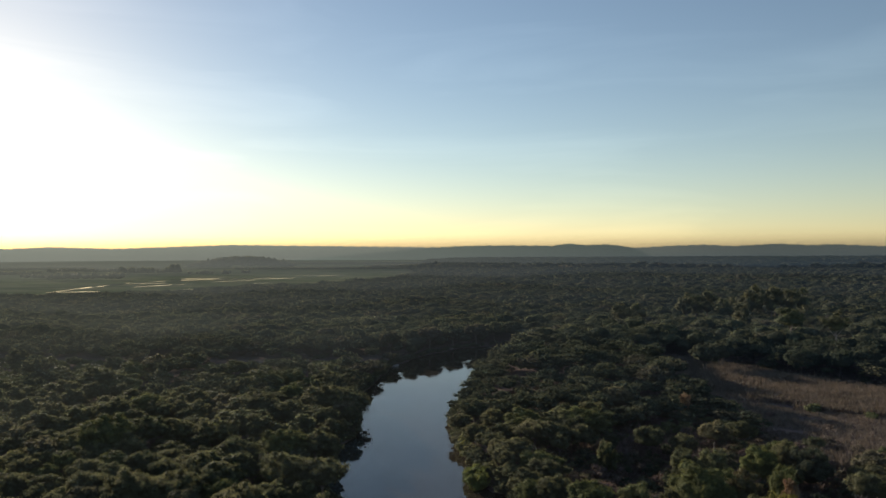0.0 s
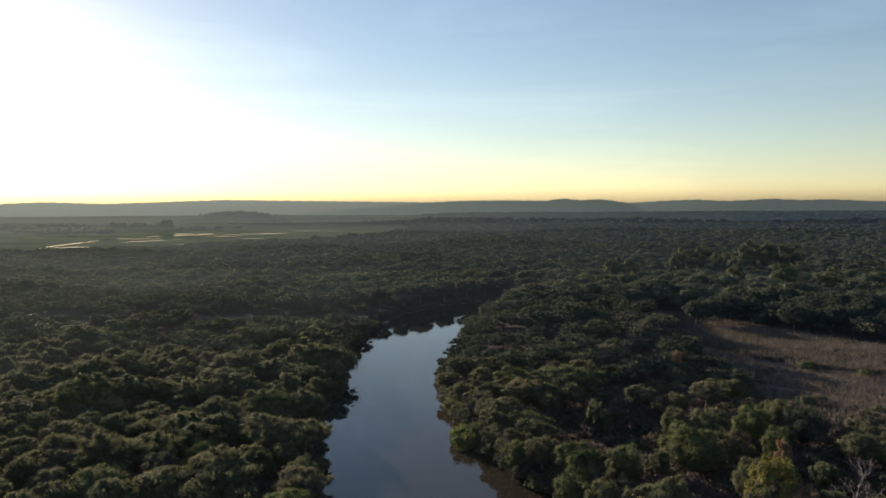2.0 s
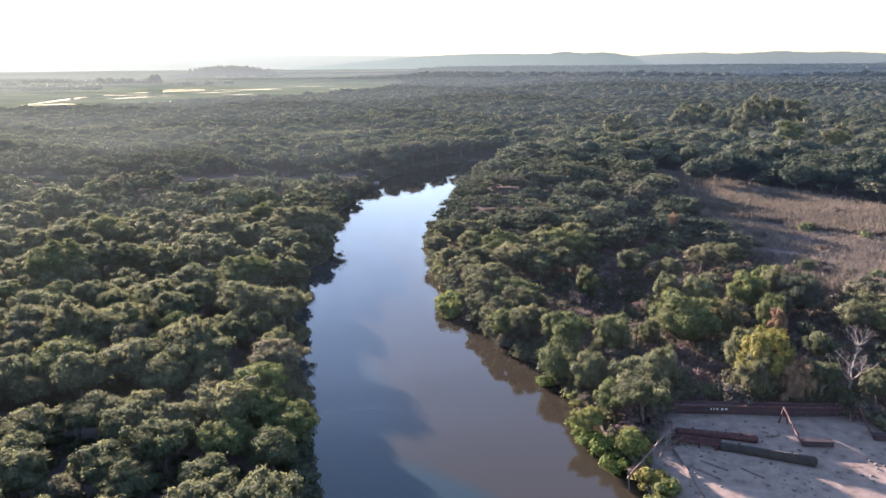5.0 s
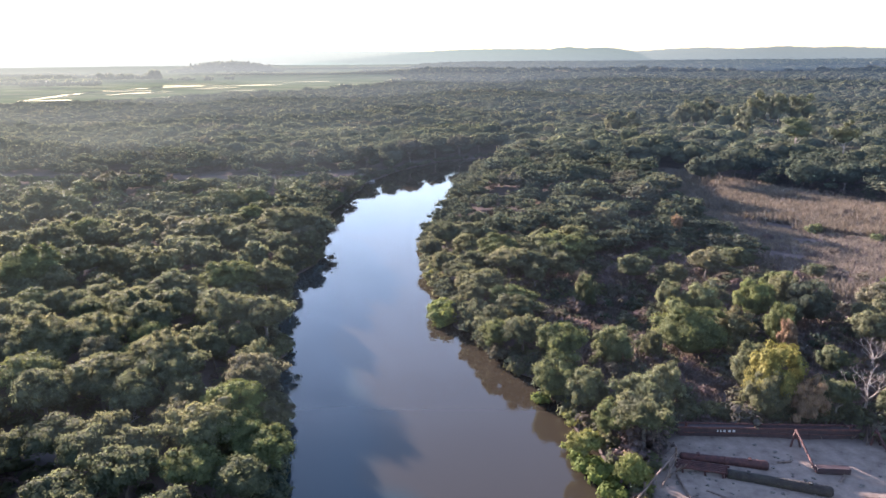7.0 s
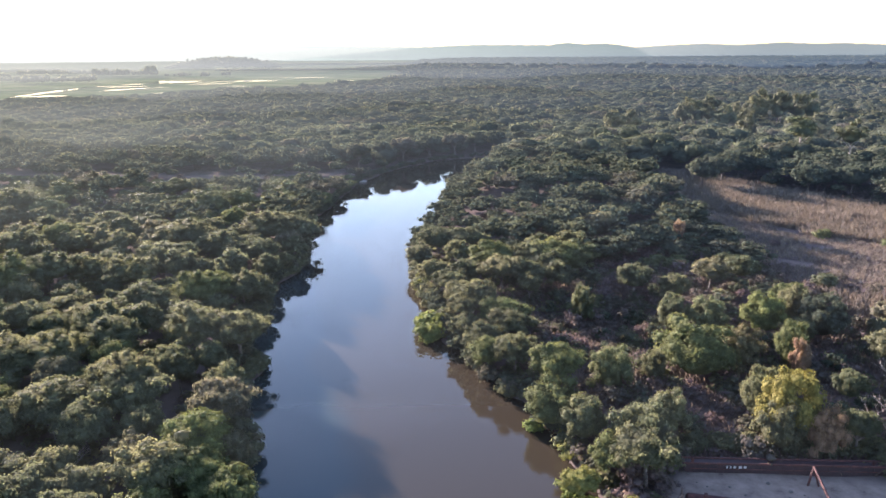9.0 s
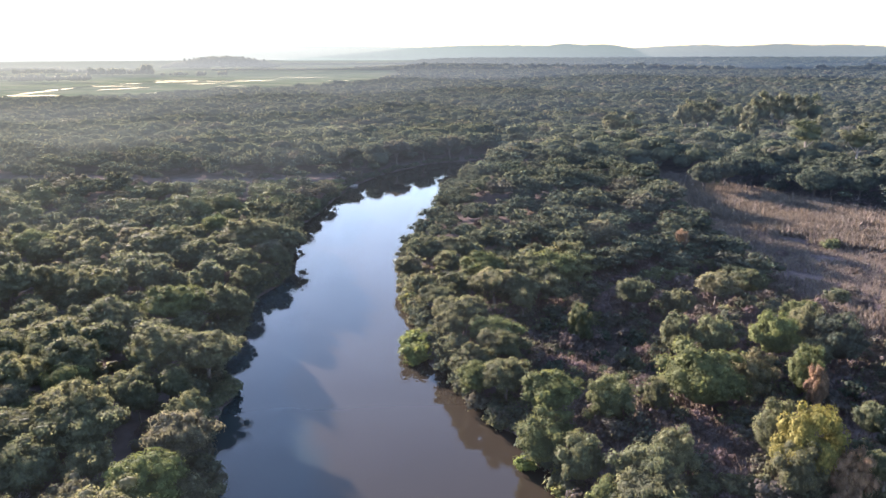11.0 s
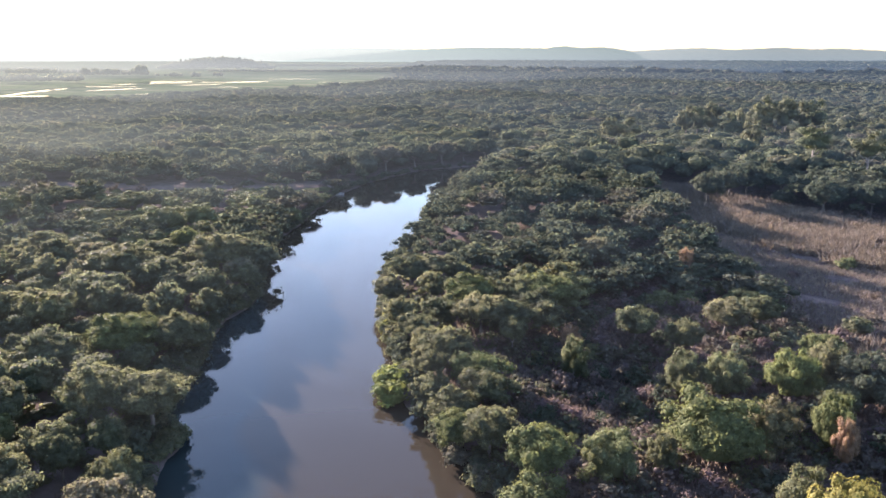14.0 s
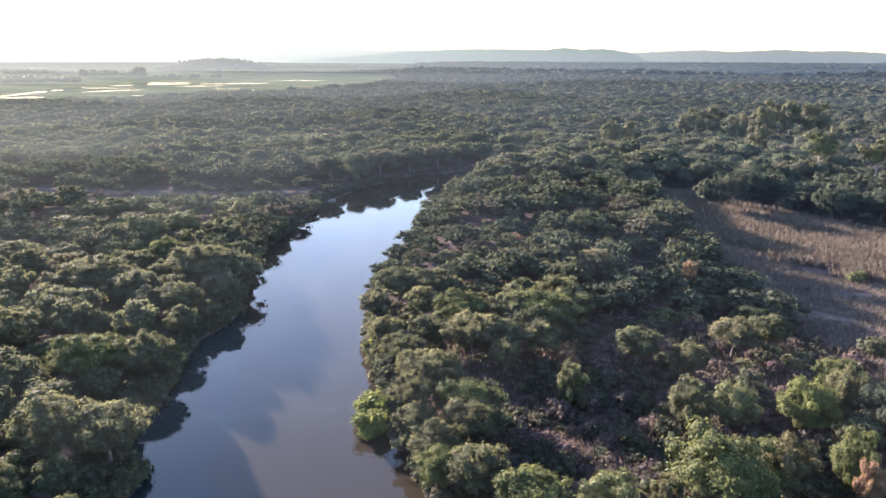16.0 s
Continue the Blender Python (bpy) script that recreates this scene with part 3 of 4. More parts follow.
for k, (x, y, rad, high) in enumerate(TALL):
    tall_tree(x, y, rad, high, bare=k < 2)
for x, y, rad in ((-50.2, 116.0, 2.4), (-46.9, 100.4, 2.3), (-46.8, 104.2, 1.8), (-54.2, 126.0, 2.7), (-55.6, 139.5, 2.7), (-39.8, 85.0, 1.8), (-65, 160.0, 3.0), (-34.6, 73.6, 2.0)):
    tree(x, y, rad, label="dark broadleaf tree leaning out over the river")
tree(2.9, 73.2, 1.6, 3.8, kind=3, leaf=LEAF_FRESH, label="yellow-green willow at the edge of the sand", group="bank willows")
tree(-1.3, 77.0, 1.8, 3.6, kind=5, leaf=LEAF_FRESH, label="yellow-green willow hanging over the river", group="bank willows")
tree(1.0, 80.6, 1.9, 5.0, kind=1, leaf=LEAF_MID, label="fresh green tree beside the sand yard", group="bank willows")
for x, y, rad in ((-77, 256, 4.2), (-72, 264, 4.6), (-66, 272, 5.0), (-58, 278, 4.6), (-52, 286, 4.4), (-45, 294, 4.8), (-36, 296, 4.4), (-28, 290, 4.2), (-82, 247, 4.0)):
    while float(river_gap(np.array(x), np.array(y))) < 2.0:
        y += 1.0
    tree(x, y, rad, 8.5, kind=int(rad * 10) % 7, leaf=LEAF_DARKENED, label="tall dark tree standing over the far river bend", group="trees at the river bend")
bare_tree(26.2, 91.2, 6.0)
bare_tree(-45.5, 70.0, 3.4)
bare_tree(30.5, 104.0, 4.2)

# low bushes that hang over the water along both banks
THICKET = []
for side in (-1, 1):
    for a, b_ in zip(RIVER[4:-1], RIVER[5:]):
        dx, dy = b_[0] - a[0], b_[1] - a[1]
        dd = math.hypot(dx, dy)
        for t_ in np.arange(0, 1, 1.75 / dd):
            cx, cy, cw = a + (b_ - a) * t_
            x, y = cx + side * dy / dd * cw, cy - side * dx / dd * cw
            for _ in range(6):
                gap = float(river_gap(np.array(x), np.array(y)))
                x, y = x - side * dy / dd * (gap - 0.7), y + side * dx / dd * (gap - 0.7)
            if float(sand_in(np.array(x), np.array(y))) > -1 or (side > 0 and y < 67):
                continue
            x, y, rad = x + rng.uniform(-0.5, 0.5), y + rng.uniform(-0.5, 0.5), rng.uniform(0.9, 1.6)
            if y > 150:
                THICKET.append((x, y, max(-0.1, float(ground_height(np.array(x), np.array(y)))), rad, rad))
            else:
                bush(x, y, rad, LEAF_FRESH if side > 0 and rng.random() < 0.15 else LEAF)
for k in range(26):
    bush(7.5 + k * 0.72 + rng.uniform(-0.3, 0.3), 86.3 + k * 0.1 + rng.uniform(0, 1.6), rng.uniform(0.9, 1.5), LEAF, "dark bush growing behind the old barge", "bushes behind the barge")
for x, y, rad in ((-24.2, 112.6, 1.5), (-24.9, 114.8, 1.7), (-23.2, 110.4, 1.3), (-23.4, 113.6, 2.2), (-22.6, 111.4, 2.0), (-25.4, 117.0, 1.5), (-6.6, 89.6, 1.2), (-1.8, 77.8, 1.2), (-2.2, 79.4, 1.3), (0.6, 74.5, 1.6), (-0.9, 76.3, 1.5), (1.6, 72.2, 1.4)):
    bush(x, y, rad, LEAF_BRIGHT)
for x, y, rad, leaf in ((4.7, 69.6, 1.5, LEAF_YELLOW), (6.1, 68.3, 1.3, LEAF_FRESH), (3.9, 71.0, 1.2, LEAF_RUST), (5.4, 66.4, 1.4, LEAF_FRESH)):
    bush(x, y, rad, leaf, "yellowing bush beside the broken landing stage")

# the other trees near the river, one by one
FILL = []
gx_, gy_ = jittered(-165, 60, 30, 150, 4.6, 3)
keep = forest_ok(gx_, gy_, 0.7) & (gx_ > -1.05 * (gy_ + 5) - 8) & (gx_ < 0.42 * gy_ + 8)
for x, y in zip(gx_[keep], gy_[keep]):
    in_scrub = (-14 if y < 125 else -6) < x < 34 and 86 < y < 165 and float(river_gap(np.array(x), np.array(y))) > (3.6 if y < 125 else 12)
    if any((x - a) ** 2 + (y - b) ** 2 < (0.62 * (q + 2.4)) ** 2 for a, b, q in TREES):
        continue
    if in_scrub and rng.random() < 0.95:
        continue
    rad = rng.uniform(1.5, 2.2) if in_scrub else rng.uniform(2.0, 3.4)
    if y < 96 or in_scrub:
        if rng.random() < 0.16:
            tree(x, y, rad, leaf=LEAF_MID, label="fresh green broadleaf tree with a rounded crown")
        else:
            tree(x, y, rad)
    else:
        FILL.append((x, y, float(ground_height(np.array(x), np.array(y))), rad, rad * rng.uniform(0.95, 1.25)))
        TREES.append((x, y, rad))


def wood(name, spots, crowns, label, leaf=LEAF, seed=1):
    """Many crowns joined into one: for woods whose trees nobody could count."""
    r = np.random.default_rng(seed)
    vs, fs, ts, at = [], [], [], 0
    for x, y, z, radius, up in spots:
        v, f = crowns[r.integers(len(crowns))]
        a = r.uniform(0, 6.28)
        c, s = math.cos(a), math.sin(a)
        w = np.stack([x + radius * (v[:, 0] * c - v[:, 1] * s), y + radius * (v[:, 0] * s + v[:, 1] * c), z + up * v[:, 2]], 1)
        vs.append(w)
        fs.append(f + at)
        ts.append(np.full(len(v), r.random()))
        at += len(v)
    me = tri_mesh(name, np.concatenate(vs), np.concatenate(fs), leaf, tint=np.concatenate(ts))
    return tagged(new(name, me), label, "forest", kind="stuff")


MID = [crown(200 + k, height=0.62, clumps=20, leaves=560, size=0.066, lift=0.72, core_size=0.62) for k in range(6)]
FULL = [crown(220 + k, height=0.66, clumps=34, leaves=2200, size=0.048, lift=0.85) for k in range(5)]


def dome(seed, leaves, size, flat=0.55, ball=ICO2):
    """One rounded, uneven crown seen from afar, with sprays along its top."""
    r = np.random.default_rng(seed)
    v, f = ball
    w = r.normal(size=(5, 3)) * 2.2
    k = 1 + 0.13 * np.sin(v @ w.T + r.uniform(0, 6, 5)).sum(1) * 0.6 + r.normal(size=len(v)) * 0.05
    core = 0.82 * v * k[:, None] * np.array([1, 1, flat]) + np.array([0, 0, 0.75])
    d = r.normal(size=(leaves, 3))
    d[:, 2] = np.abs(d[:, 2])
    d /= np.linalg.norm(d, axis=1)[:, None]
    return join([(core, f), sprays(r, d * np.array([1, 1, flat]) * r.uniform(0.86, 1.14, (leaves, 1)) + np.array([0, 0, 0.75]), d, size)])


FAR = [dome(300 + k, 34, 0.15, 0.5, ICO2) for k in range(6)]
LUMP = [dome(400 + k, 13, 0.2, 0.5, ICO1) for k in range(5)]


def in_view(x, y, m=10):
    return (x > -1.02 * y - m) & (x < 0.42 * y + m + 10)


def spots(x, y, lo, hi, rise, r):
    z = ground_height(x, y)
    rad = r.uniform(lo, hi, len(x))
    return list(zip(x, y, z, rad, rad * r.uniform(*rise, len(x))))


# the thicket under the trees of both banks, as one
for y in np.arange(58, 160, 1.7):
    THICKET.append((float(np.interp(y, BANKS[:, 0], BANKS[:, 1])) - 1.3 + rng.uniform(-0.7, 0.3), y, 0.3, rng.uniform(1.4, 2.2), rng.uniform(1.3, 2.4)))
for y in np.arange(88, 150, 2.0):
    THICKET.append((float(np.interp(y, BANKS[:, 0], BANKS[:, 2])) + 1.4 + rng.uniform(-0.3, 0.8), y, 0.3, rng.uniform(1.3, 2.0), rng.uniform(1.3, 2.2)))
wood("bank_thicket", THICKET, BUSH, "dark thicket under the trees of the river banks", LEAF_DARKENED, seed=8)
wood("near_woods", FILL, FULL, "dark green broadleaf woods along the river", seed=10)
r = np.random.default_rng(11)
x, y = jittered(-360, 170, 150, 335, 4.9, 4)
k = forest_ok(x, y, 0.3) & in_view(x, y, 25)
for a, b_, q in TREES:
    k &= (x - a) ** 2 + (y - b_) ** 2 > (0.6 * (q + 2.4)) ** 2
shore = np.interp(x, CHANNEL[:, 0], CHANNEL[:, 1]) - 8
low = (x < -74) & (y < shore) & ((y > shore - 16) | (np.random.default_rng(5).random(len(x)) < 0.72))
wood("willow_scrub", [(a, b_, z, q, u * (0.5 if b_ > np.interp(a, CHANNEL[:, 0], CHANNEL[:, 1]) - 24 else 1))
                      for a, b_, z, q, u in spots(x[k & low], y[k & low], 1.8, 3.2, (0.8, 1.1), r)], MID, "pale green willow scrub on the wet flat", LEAF_PALE, seed=9)
k &= ~low
inner = np.minimum(np.clip((river_gap(x, y) - 3) / 6, 0, 1), np.clip((-meadow_in(x, y) - 1.5) / 3, 0, 1)) * np.where(x > -40, 4.4, 1.6) * np.clip((y - 150) / 45, 0.1, 1)
deep = k & (y > 250)
k &= ~deep
STAND = [dome(320 + q, 150, 0.095, 0.55, ICO2) for q in range(6)]
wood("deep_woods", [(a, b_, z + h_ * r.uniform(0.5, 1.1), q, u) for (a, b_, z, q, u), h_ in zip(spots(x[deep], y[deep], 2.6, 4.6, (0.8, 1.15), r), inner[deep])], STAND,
     "dense dark forest behind the river bend", LEAF_DARKENED, seed=12)
wood("woods", [(a, b_, z + h_ * r.uniform(0.5, 1.1), q, u) for (a, b_, z, q, u), h_ in zip(spots(x[k], y[k], 2.0, 4.2, (0.7, 1.15), r), inner[k])], MID, "dense dark green riverside forest", LEAF_DARKENED, seed=2)
x, y = jittered(-760, 330, 335, 700, 6.4, 5)
k = forest_ok(x, y) & in_view(x, y)
wood("distant_woods", spots(x[k], y[k], 3.4, 6.0, (0.65, 0.98), r), FAR, "dense dark forest over the plain", LEAF_FAR_DARKENED, seed=3)
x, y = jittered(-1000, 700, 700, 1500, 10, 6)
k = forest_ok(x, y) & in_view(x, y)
wood("farther_woods", spots(x[k], y[k], 5.0, 8.6, (0.5, 0.8), r), LUMP, "dark forest far over the plain", LEAF_FAR_DARKENED, seed=4)
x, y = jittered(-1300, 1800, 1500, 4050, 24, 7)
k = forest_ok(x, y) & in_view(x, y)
wood("farthest_woods", spots(x[k], y[k], 11, 18, (0.4, 0.7), r), LUMP, "hazy dark forest near the horizon", LEAF_FAR_DARKENED, seed=5)
# behind and beside the camera, where the walk never looks
unseen = lambda x, y: forest_ok(x, y, 2) & ((y < 30) | ~((x > -1.05 * (y + 5) - 8) & (x < 0.42 * y + 8)))
x, y = jittered(-90, 80, -60, 70, 5.4, 8)
k = unseen(x, y)
wood("surrounding_woods", spots(x[k], y[k], 2.6, 4.0, (0.9, 1.3), r), MID, "dark green forest round the river", seed=6)
x, y = jittered(-260, 200, -180, 150, 7.5, 9)
k = unseen(x, y) & ~((x > -92) & (x < 82) & (y > -62) & (y < 72))
wood("outer_woods", spots(x[k], y[k], 3.8, 5.2, (0.9, 1.3), r), FAR, "dark green forest away from the river", seed=7)


# Flooded strips: x, y, length, width, turn.
FLOODED = [(-574, 701, 193, 13, 109), (-511, 602, 38, 16, 28), (-519, 738, 77, 13, 76), (-587, 892, 96, 20, 69), (-502, 872, 58, 12, 52), (-511, 951, 115, 18, 35), (-390, 776, 44, 10, 84),
           (-565, 790, 70, 10, 25), (-590, 955, 110, 22, 25), (-520, 985, 90, 14, 10), (-478, 1106, 70, 18, 15),
           (-380, 998, 40, 10, 5), (-597, 1700, 110, 60, 60), (-430, 664, 22, 9, 15), (-422, 690, 18, 8, 10), (-435, 815, 34, 7, 10), (-570, 2950, 380, 50, 4),
           (620, 2320, 300, 40, -55)]
# Copses: x, y, length, depth, height, turn.
GROVES = [(-745, 870, 80, 24, 13, 10), (-700, 885, 30, 16, 12, 10), (-850, 915, 50, 20, 9, 10), (-830, 1150, 110, 30, 15, 5), (-770, 1135, 16, 10, 22, 5),
          (-720, 1140, 45, 14, 9, 5), (-655, 1115, 14, 10, 11, 5), (-645, 1160, 14, 10, 9, 5), (-1000, 1250, 200, 40, 11, 40), (-650, 1530, 420, 26, 7, 10),
          (-300, 1010, 40, 16, 9, 5), (-1300, 1400, 240, 50, 10, 45), (-1050, 1050, 120, 30, 9, 45), (-480, 1720, 260, 60, 9, -10), (-900, 2250, 500, 40, 9, 15)]


# ---- undergrowth and dry grass ----
SCRUBS = [crown(700 + k, height=0.7, clumps=7, leaves=190, size=0.1, lift=0.25, core_size=0.5) for k in range(6)]
r = np.random.default_rng(31)
x, y = jittered(-165, 75, 54, 250, 2.3, 12)
k = (river_gap(x, y) > 0.2) & (flat_in(x, y) < 0) & (meadow_in(x, y) < 1.0) & (sand_in(x, y) < 0.2) & in_view(x, y, 0) & (r.random(len(x)) < np.where(x > -14, 0.75, 0.6))
dry_side = r.random(len(x)) < np.where(x > -14, 0.8, 0.12)
wood("dry_undergrowth", spots(x[k & dry_side], y[k & dry_side], 0.8, 1.9, (0.7, 1.3), r), SCRUBS, "brown and purplish dry undergrowth", SCRUB, seed=32)
k &= ~dry_side & (y < 160)
wood("green_undergrowth", spots(x[k], y[k], 0.9, 1.8, (0.6, 1.1), r), [crown(720 + q, height=0.7, clumps=4, leaves=45, size=0.22, lift=0.25, core_size=0.6) for q in range(4)], "low dark green undergrowth", seed=33)


def tufts(name, x, y, height, mat, label, seed):
    """Tussocks of dry grass: fans of thin upright blades."""
    r = np.random.default_rng(seed)
    per = 11
    x, y = np.repeat(x, per), np.repeat(y, per)
    z = ground_height(x, y)
    a = r.uniform(0, 6.28, len(x))
    lean = r.normal(size=(len(x), 2)) * 0.45
    h = height * r.uniform(0.5, 1.3, len(x))
    w = h * 0.11
    px, py = x + r.normal(size=len(x)) * 0.25, y + r.normal(size=len(x)) * 0.25
    base = np.stack([px, py, z - 0.05], 1)
    side = np.stack([np.cos(a) * w, np.sin(a) * w, 0 * w], 1)
    tip = base + np.stack([lean[:, 0] * h, lean[:, 1] * h, h], 1)
    v = np.stack([base - side, base + side, tip], 1).reshape(-1, 3)
    return tagged(new(name, tri_mesh(name, v, np.arange(len(v)).reshape(-1, 3), mat, False)), label, "grass", kind="stuff")


STRAW = leaf_material("straw", [(0, (0.185, 0.142, 0.134)), (1, (0.195, 0.152, 0.14))], 0.2)
x, y = jittered(-20, 40, 84, 215, 1.05, 17)
k = (river_gap(x, y) > 3) & (meadow_in(x, y) < 0.5) & (sand_in(x, y) < -0.5)
tufts("scrub_grass", x[k], y[k], 0.9, SCRUB, "purplish brown tall dry scrub grass", 18)
x, y = jittered(8, 110, 112, 266, 0.85, 14)
k = (meadow_in(x, y) > 0) & (x < 0.42 * y + 6) & (np.abs(y - np.interp(x, [18, 26, 30.5, 38, 44, 51, 80], [205, 197.5, 187, 180.5, 178.5, 175.5, 168]) + 1.2) > 0.8) & (np.sin(x * 0.31 + 1.3 * np.sin(y * 0.17)) + np.sin(y * 0.45 + x * 0.1) > -1.6)
tufts("dry_grass", x[k], y[k], 0.75, STRAW, "pinkish brown dry meadow grass", 15)
# dull green and brown shrubs between the trees of the scrub
r = np.random.default_rng(61)
sx, sy = jittered(-16, 36, 88, 168, 2.9, 19)
k2 = (river_gap(sx, sy) > 5) & (meadow_in(sx, sy) < -0.5) & (sand_in(sx, sy) < -2.5) & (r.random(len(sx)) < 0.62)
for a, b_, q in TREES:
    k2 &= (sx - a) ** 2 + (sy - b_) ** 2 > (0.7 * q + 0.5) ** 2
SHRUBS = [crown(740 + q, height=0.8, clumps=12, leaves=320, size=0.085, lift=0.3, core_size=0.6) for q in range(5)]
pick = r.random(len(sx)) < 0.6
wood("scrub_shrubs", spots(sx[k2 & pick], sy[k2 & pick], 0.9, 1.9, (0.9, 1.5), r), SHRUBS, "dull dark green shrubs of the scrub", LEAF_DARKENED, seed=34)
wood("brown_shrubs", spots(sx[k2 & ~pick], sy[k2 & ~pick], 0.9, 1.8, (0.9, 1.5), r), SHRUBS, "purplish brown dry shrubs of the scrub", SCRUB, seed=35)
# tall reeds behind a ditch that crosses the meadow, and in its near corner
ditch = np.interp(x, [18, 26, 30.5, 38, 44, 51, 80], [205, 197.5, 187, 180.5, 178.5, 175.5, 168])
tall = k & ((y > ditch) | ((y < 138.5 - 0.2 * (x - 34)) & (x > 30)))
REED = leaf_material("reeds", [(0, (0.185, 0.142, 0.128)), (0.5, (0.165, 0.125, 0.118)), (1, (0.2, 0.155, 0.13))], 0.2)
tufts("reeds", x[tall], y[tall], 1.5, REED, "tall pinkish dry reeds in the meadow", 16)
# clumps that stand about the meadow
r = np.random.default_rng(41)
for mx, my, rad in ((33, 143, 1.6), (40, 177.5, 1.5), (41.4, 179.5, 1.3), (51, 172.5, 1.4), (40, 160, 1.0), (36.5, 141.5, 1.1), (39.5, 140.6, 1.2), (30, 168, 1.1), (44, 141, 1.3), (26, 204, 1.1), (36, 147.5, 1.2)):
    bush(mx, my, rad, LEAF_PALE if rad > 1.25 else SCRUB, "low dry bush standing in the meadow", "meadow bushes")

# ---- the sand yard by the river ----
RUST, n, l, b = material("rusty_steel", 0.75, 0.25)
l.new(ramp(n, l, place_noise(n, l, 1.8, 7, rough=0.7), [(0.3, (0.03, 0.012, 0.012)), (0.5, (0.068, 0.025, 0.022)), (0.72, (0.14, 0.05, 0.036))]), b.inputs["Base Color"])
bump(n, l, b, place_noise(n, l, 6, 4), 0.4, 0.05)
HULL, n, l, b = material("faded_hull_paint", 0.7, 0.1)
l.new(ramp(n, l, place_noise(n, l, 0.9, 7, (1, 1, 0.5), 0.7), [(0.3, (0.016, 0.011, 0.013)), (0.55, (0.036, 0.018, 0.021)), (0.75, (0.06, 0.03, 0.028))]), b.inputs["Base Color"])
MOSSY, n, l, b = material("mossy_steel", 0.9)
l.new(ramp(n, l, place_noise(n, l, 1.4, 6, rough=0.7), [(0.35, (0.016, 0.012, 0.011)), (0.5, (0.028, 0.021, 0.016)), (0.65, (0.038, 0.034, 0.022))]), b.inputs["Base Color"])
bump(n, l, b, place_noise(n, l, 4, 5), 0.8, 0.12)
DRIFTWOOD, n, l, b = material("driftwood", 0.85)
l.new(ramp(n, l, place_noise(n, l, 3, 5, (1, 1, 0.3)), [(0.3, (0.075, 0.047, 0.037)), (0.7, (0.19, 0.13, 0.1))]), b.inputs["Base Color"])
WHITE_PAINT, n, l, b = material("old_white_paint", 0.7)
l.new(ramp(n, l, place_noise(n, l, 5, 4), [(0.35, (0.2, 0.18, 0.18)), (0.6, (0.5, 0.48, 0.47))]), b.inputs["Base Color"])
SAND_Z = 1.1


def block(bm, size, at, turn=0.0, bevel=0.03):
    bmesh.ops.create_cube(bm, size=1, matrix=pose(*at, 0, 0, turn) @ Matrix.Diagonal((*size, 1)))
    bmesh.ops.bevel(bm, geom=list(bm.edges), offset=bevel, segments=1, affect="EDGES")


def barge(x, y, turn, length, beam, height):
    """An old flat-bottomed sand barge, run aground."""
    root = new("barge")
    bm = bmesh.new()
    q = [(-length / 2, 0.5), (-length / 2 + 0.5, 0), (length / 2 - 0.8, 0), (length / 2, 0.6), (length / 2, height), (-length / 2, height)]
    near = [bm.verts.new((u, -beam / 2, w)) for u, w in q]
    away = [bm.verts.new((u, beam / 2, w)) for u, w in q]
    bm.faces.new(near)
    bm.faces.new(away[::-1])
    for k in range(len(q)):
        bm.faces.new((near[k], away[k], away[(k + 1) % len(q)], near[(k + 1) % len(q)]))
    bmesh.ops.recalc_face_normals(bm, faces=bm.faces)
    bmesh.ops.bevel(bm, geom=list(bm.edges), offset=0.05, segments=2, affect="EDGES")
    hull = part("hull", bm, HULL, root)
    for side in (-1, 1):
        bm = bmesh.new()
        block(bm, (length, 0.16, 0.18), (0, side * beam / 2, height + 0.04))
        part("gunwale", bm, RUST, root, "rusty gunwale")
        bm = bmesh.new()
        block(bm, (length - 1.2, 0.08, 0.1), (0, side * (beam / 2 + 0.04), height * 0.55))
        part("rubbing_strake", bm, RUST, hull)
    for k in range(9):
        bm = bmesh.new()
        block(bm, (0.07, 0.06, height * 0.8), (-length / 2 + 1 + k * (length - 2) / 8, -beam / 2 - 0.03, height * 0.5))
        part("rib", bm, HULL, hull)
    for u in (-length / 2 + 0.9, length / 2 - 0.9):
        bm = bmesh.new()
        limb(bm, (u, -beam / 2 + 0.3, height), (u, -beam / 2 + 0.3, height + 0.5), 0.12, 0.14, 10)
        part("bollard", bm, RUST, root)
    # faded lettering as plain strokes
    for u, w in ((-4.9, 0.16), (-4.6, 0.2), (-4.25, 0.26), (-3.75, 0.34), (-3.35, 0.3)):
        bm = bmesh.new()
        block(bm, (w * 0.8, 0.02, 0.24), (u, -beam / 2 - 0.09, height * 0.78), 0, 0.004)
        part("painted_mark", bm, WHITE_PAINT, hull, "faded white painted mark")
    root.matrix_world = pose(x, y, SAND_Z - 0.15, 0, 0, turn)
    return tagged(root, "old maroon steel barge aground behind the sand", "barge")


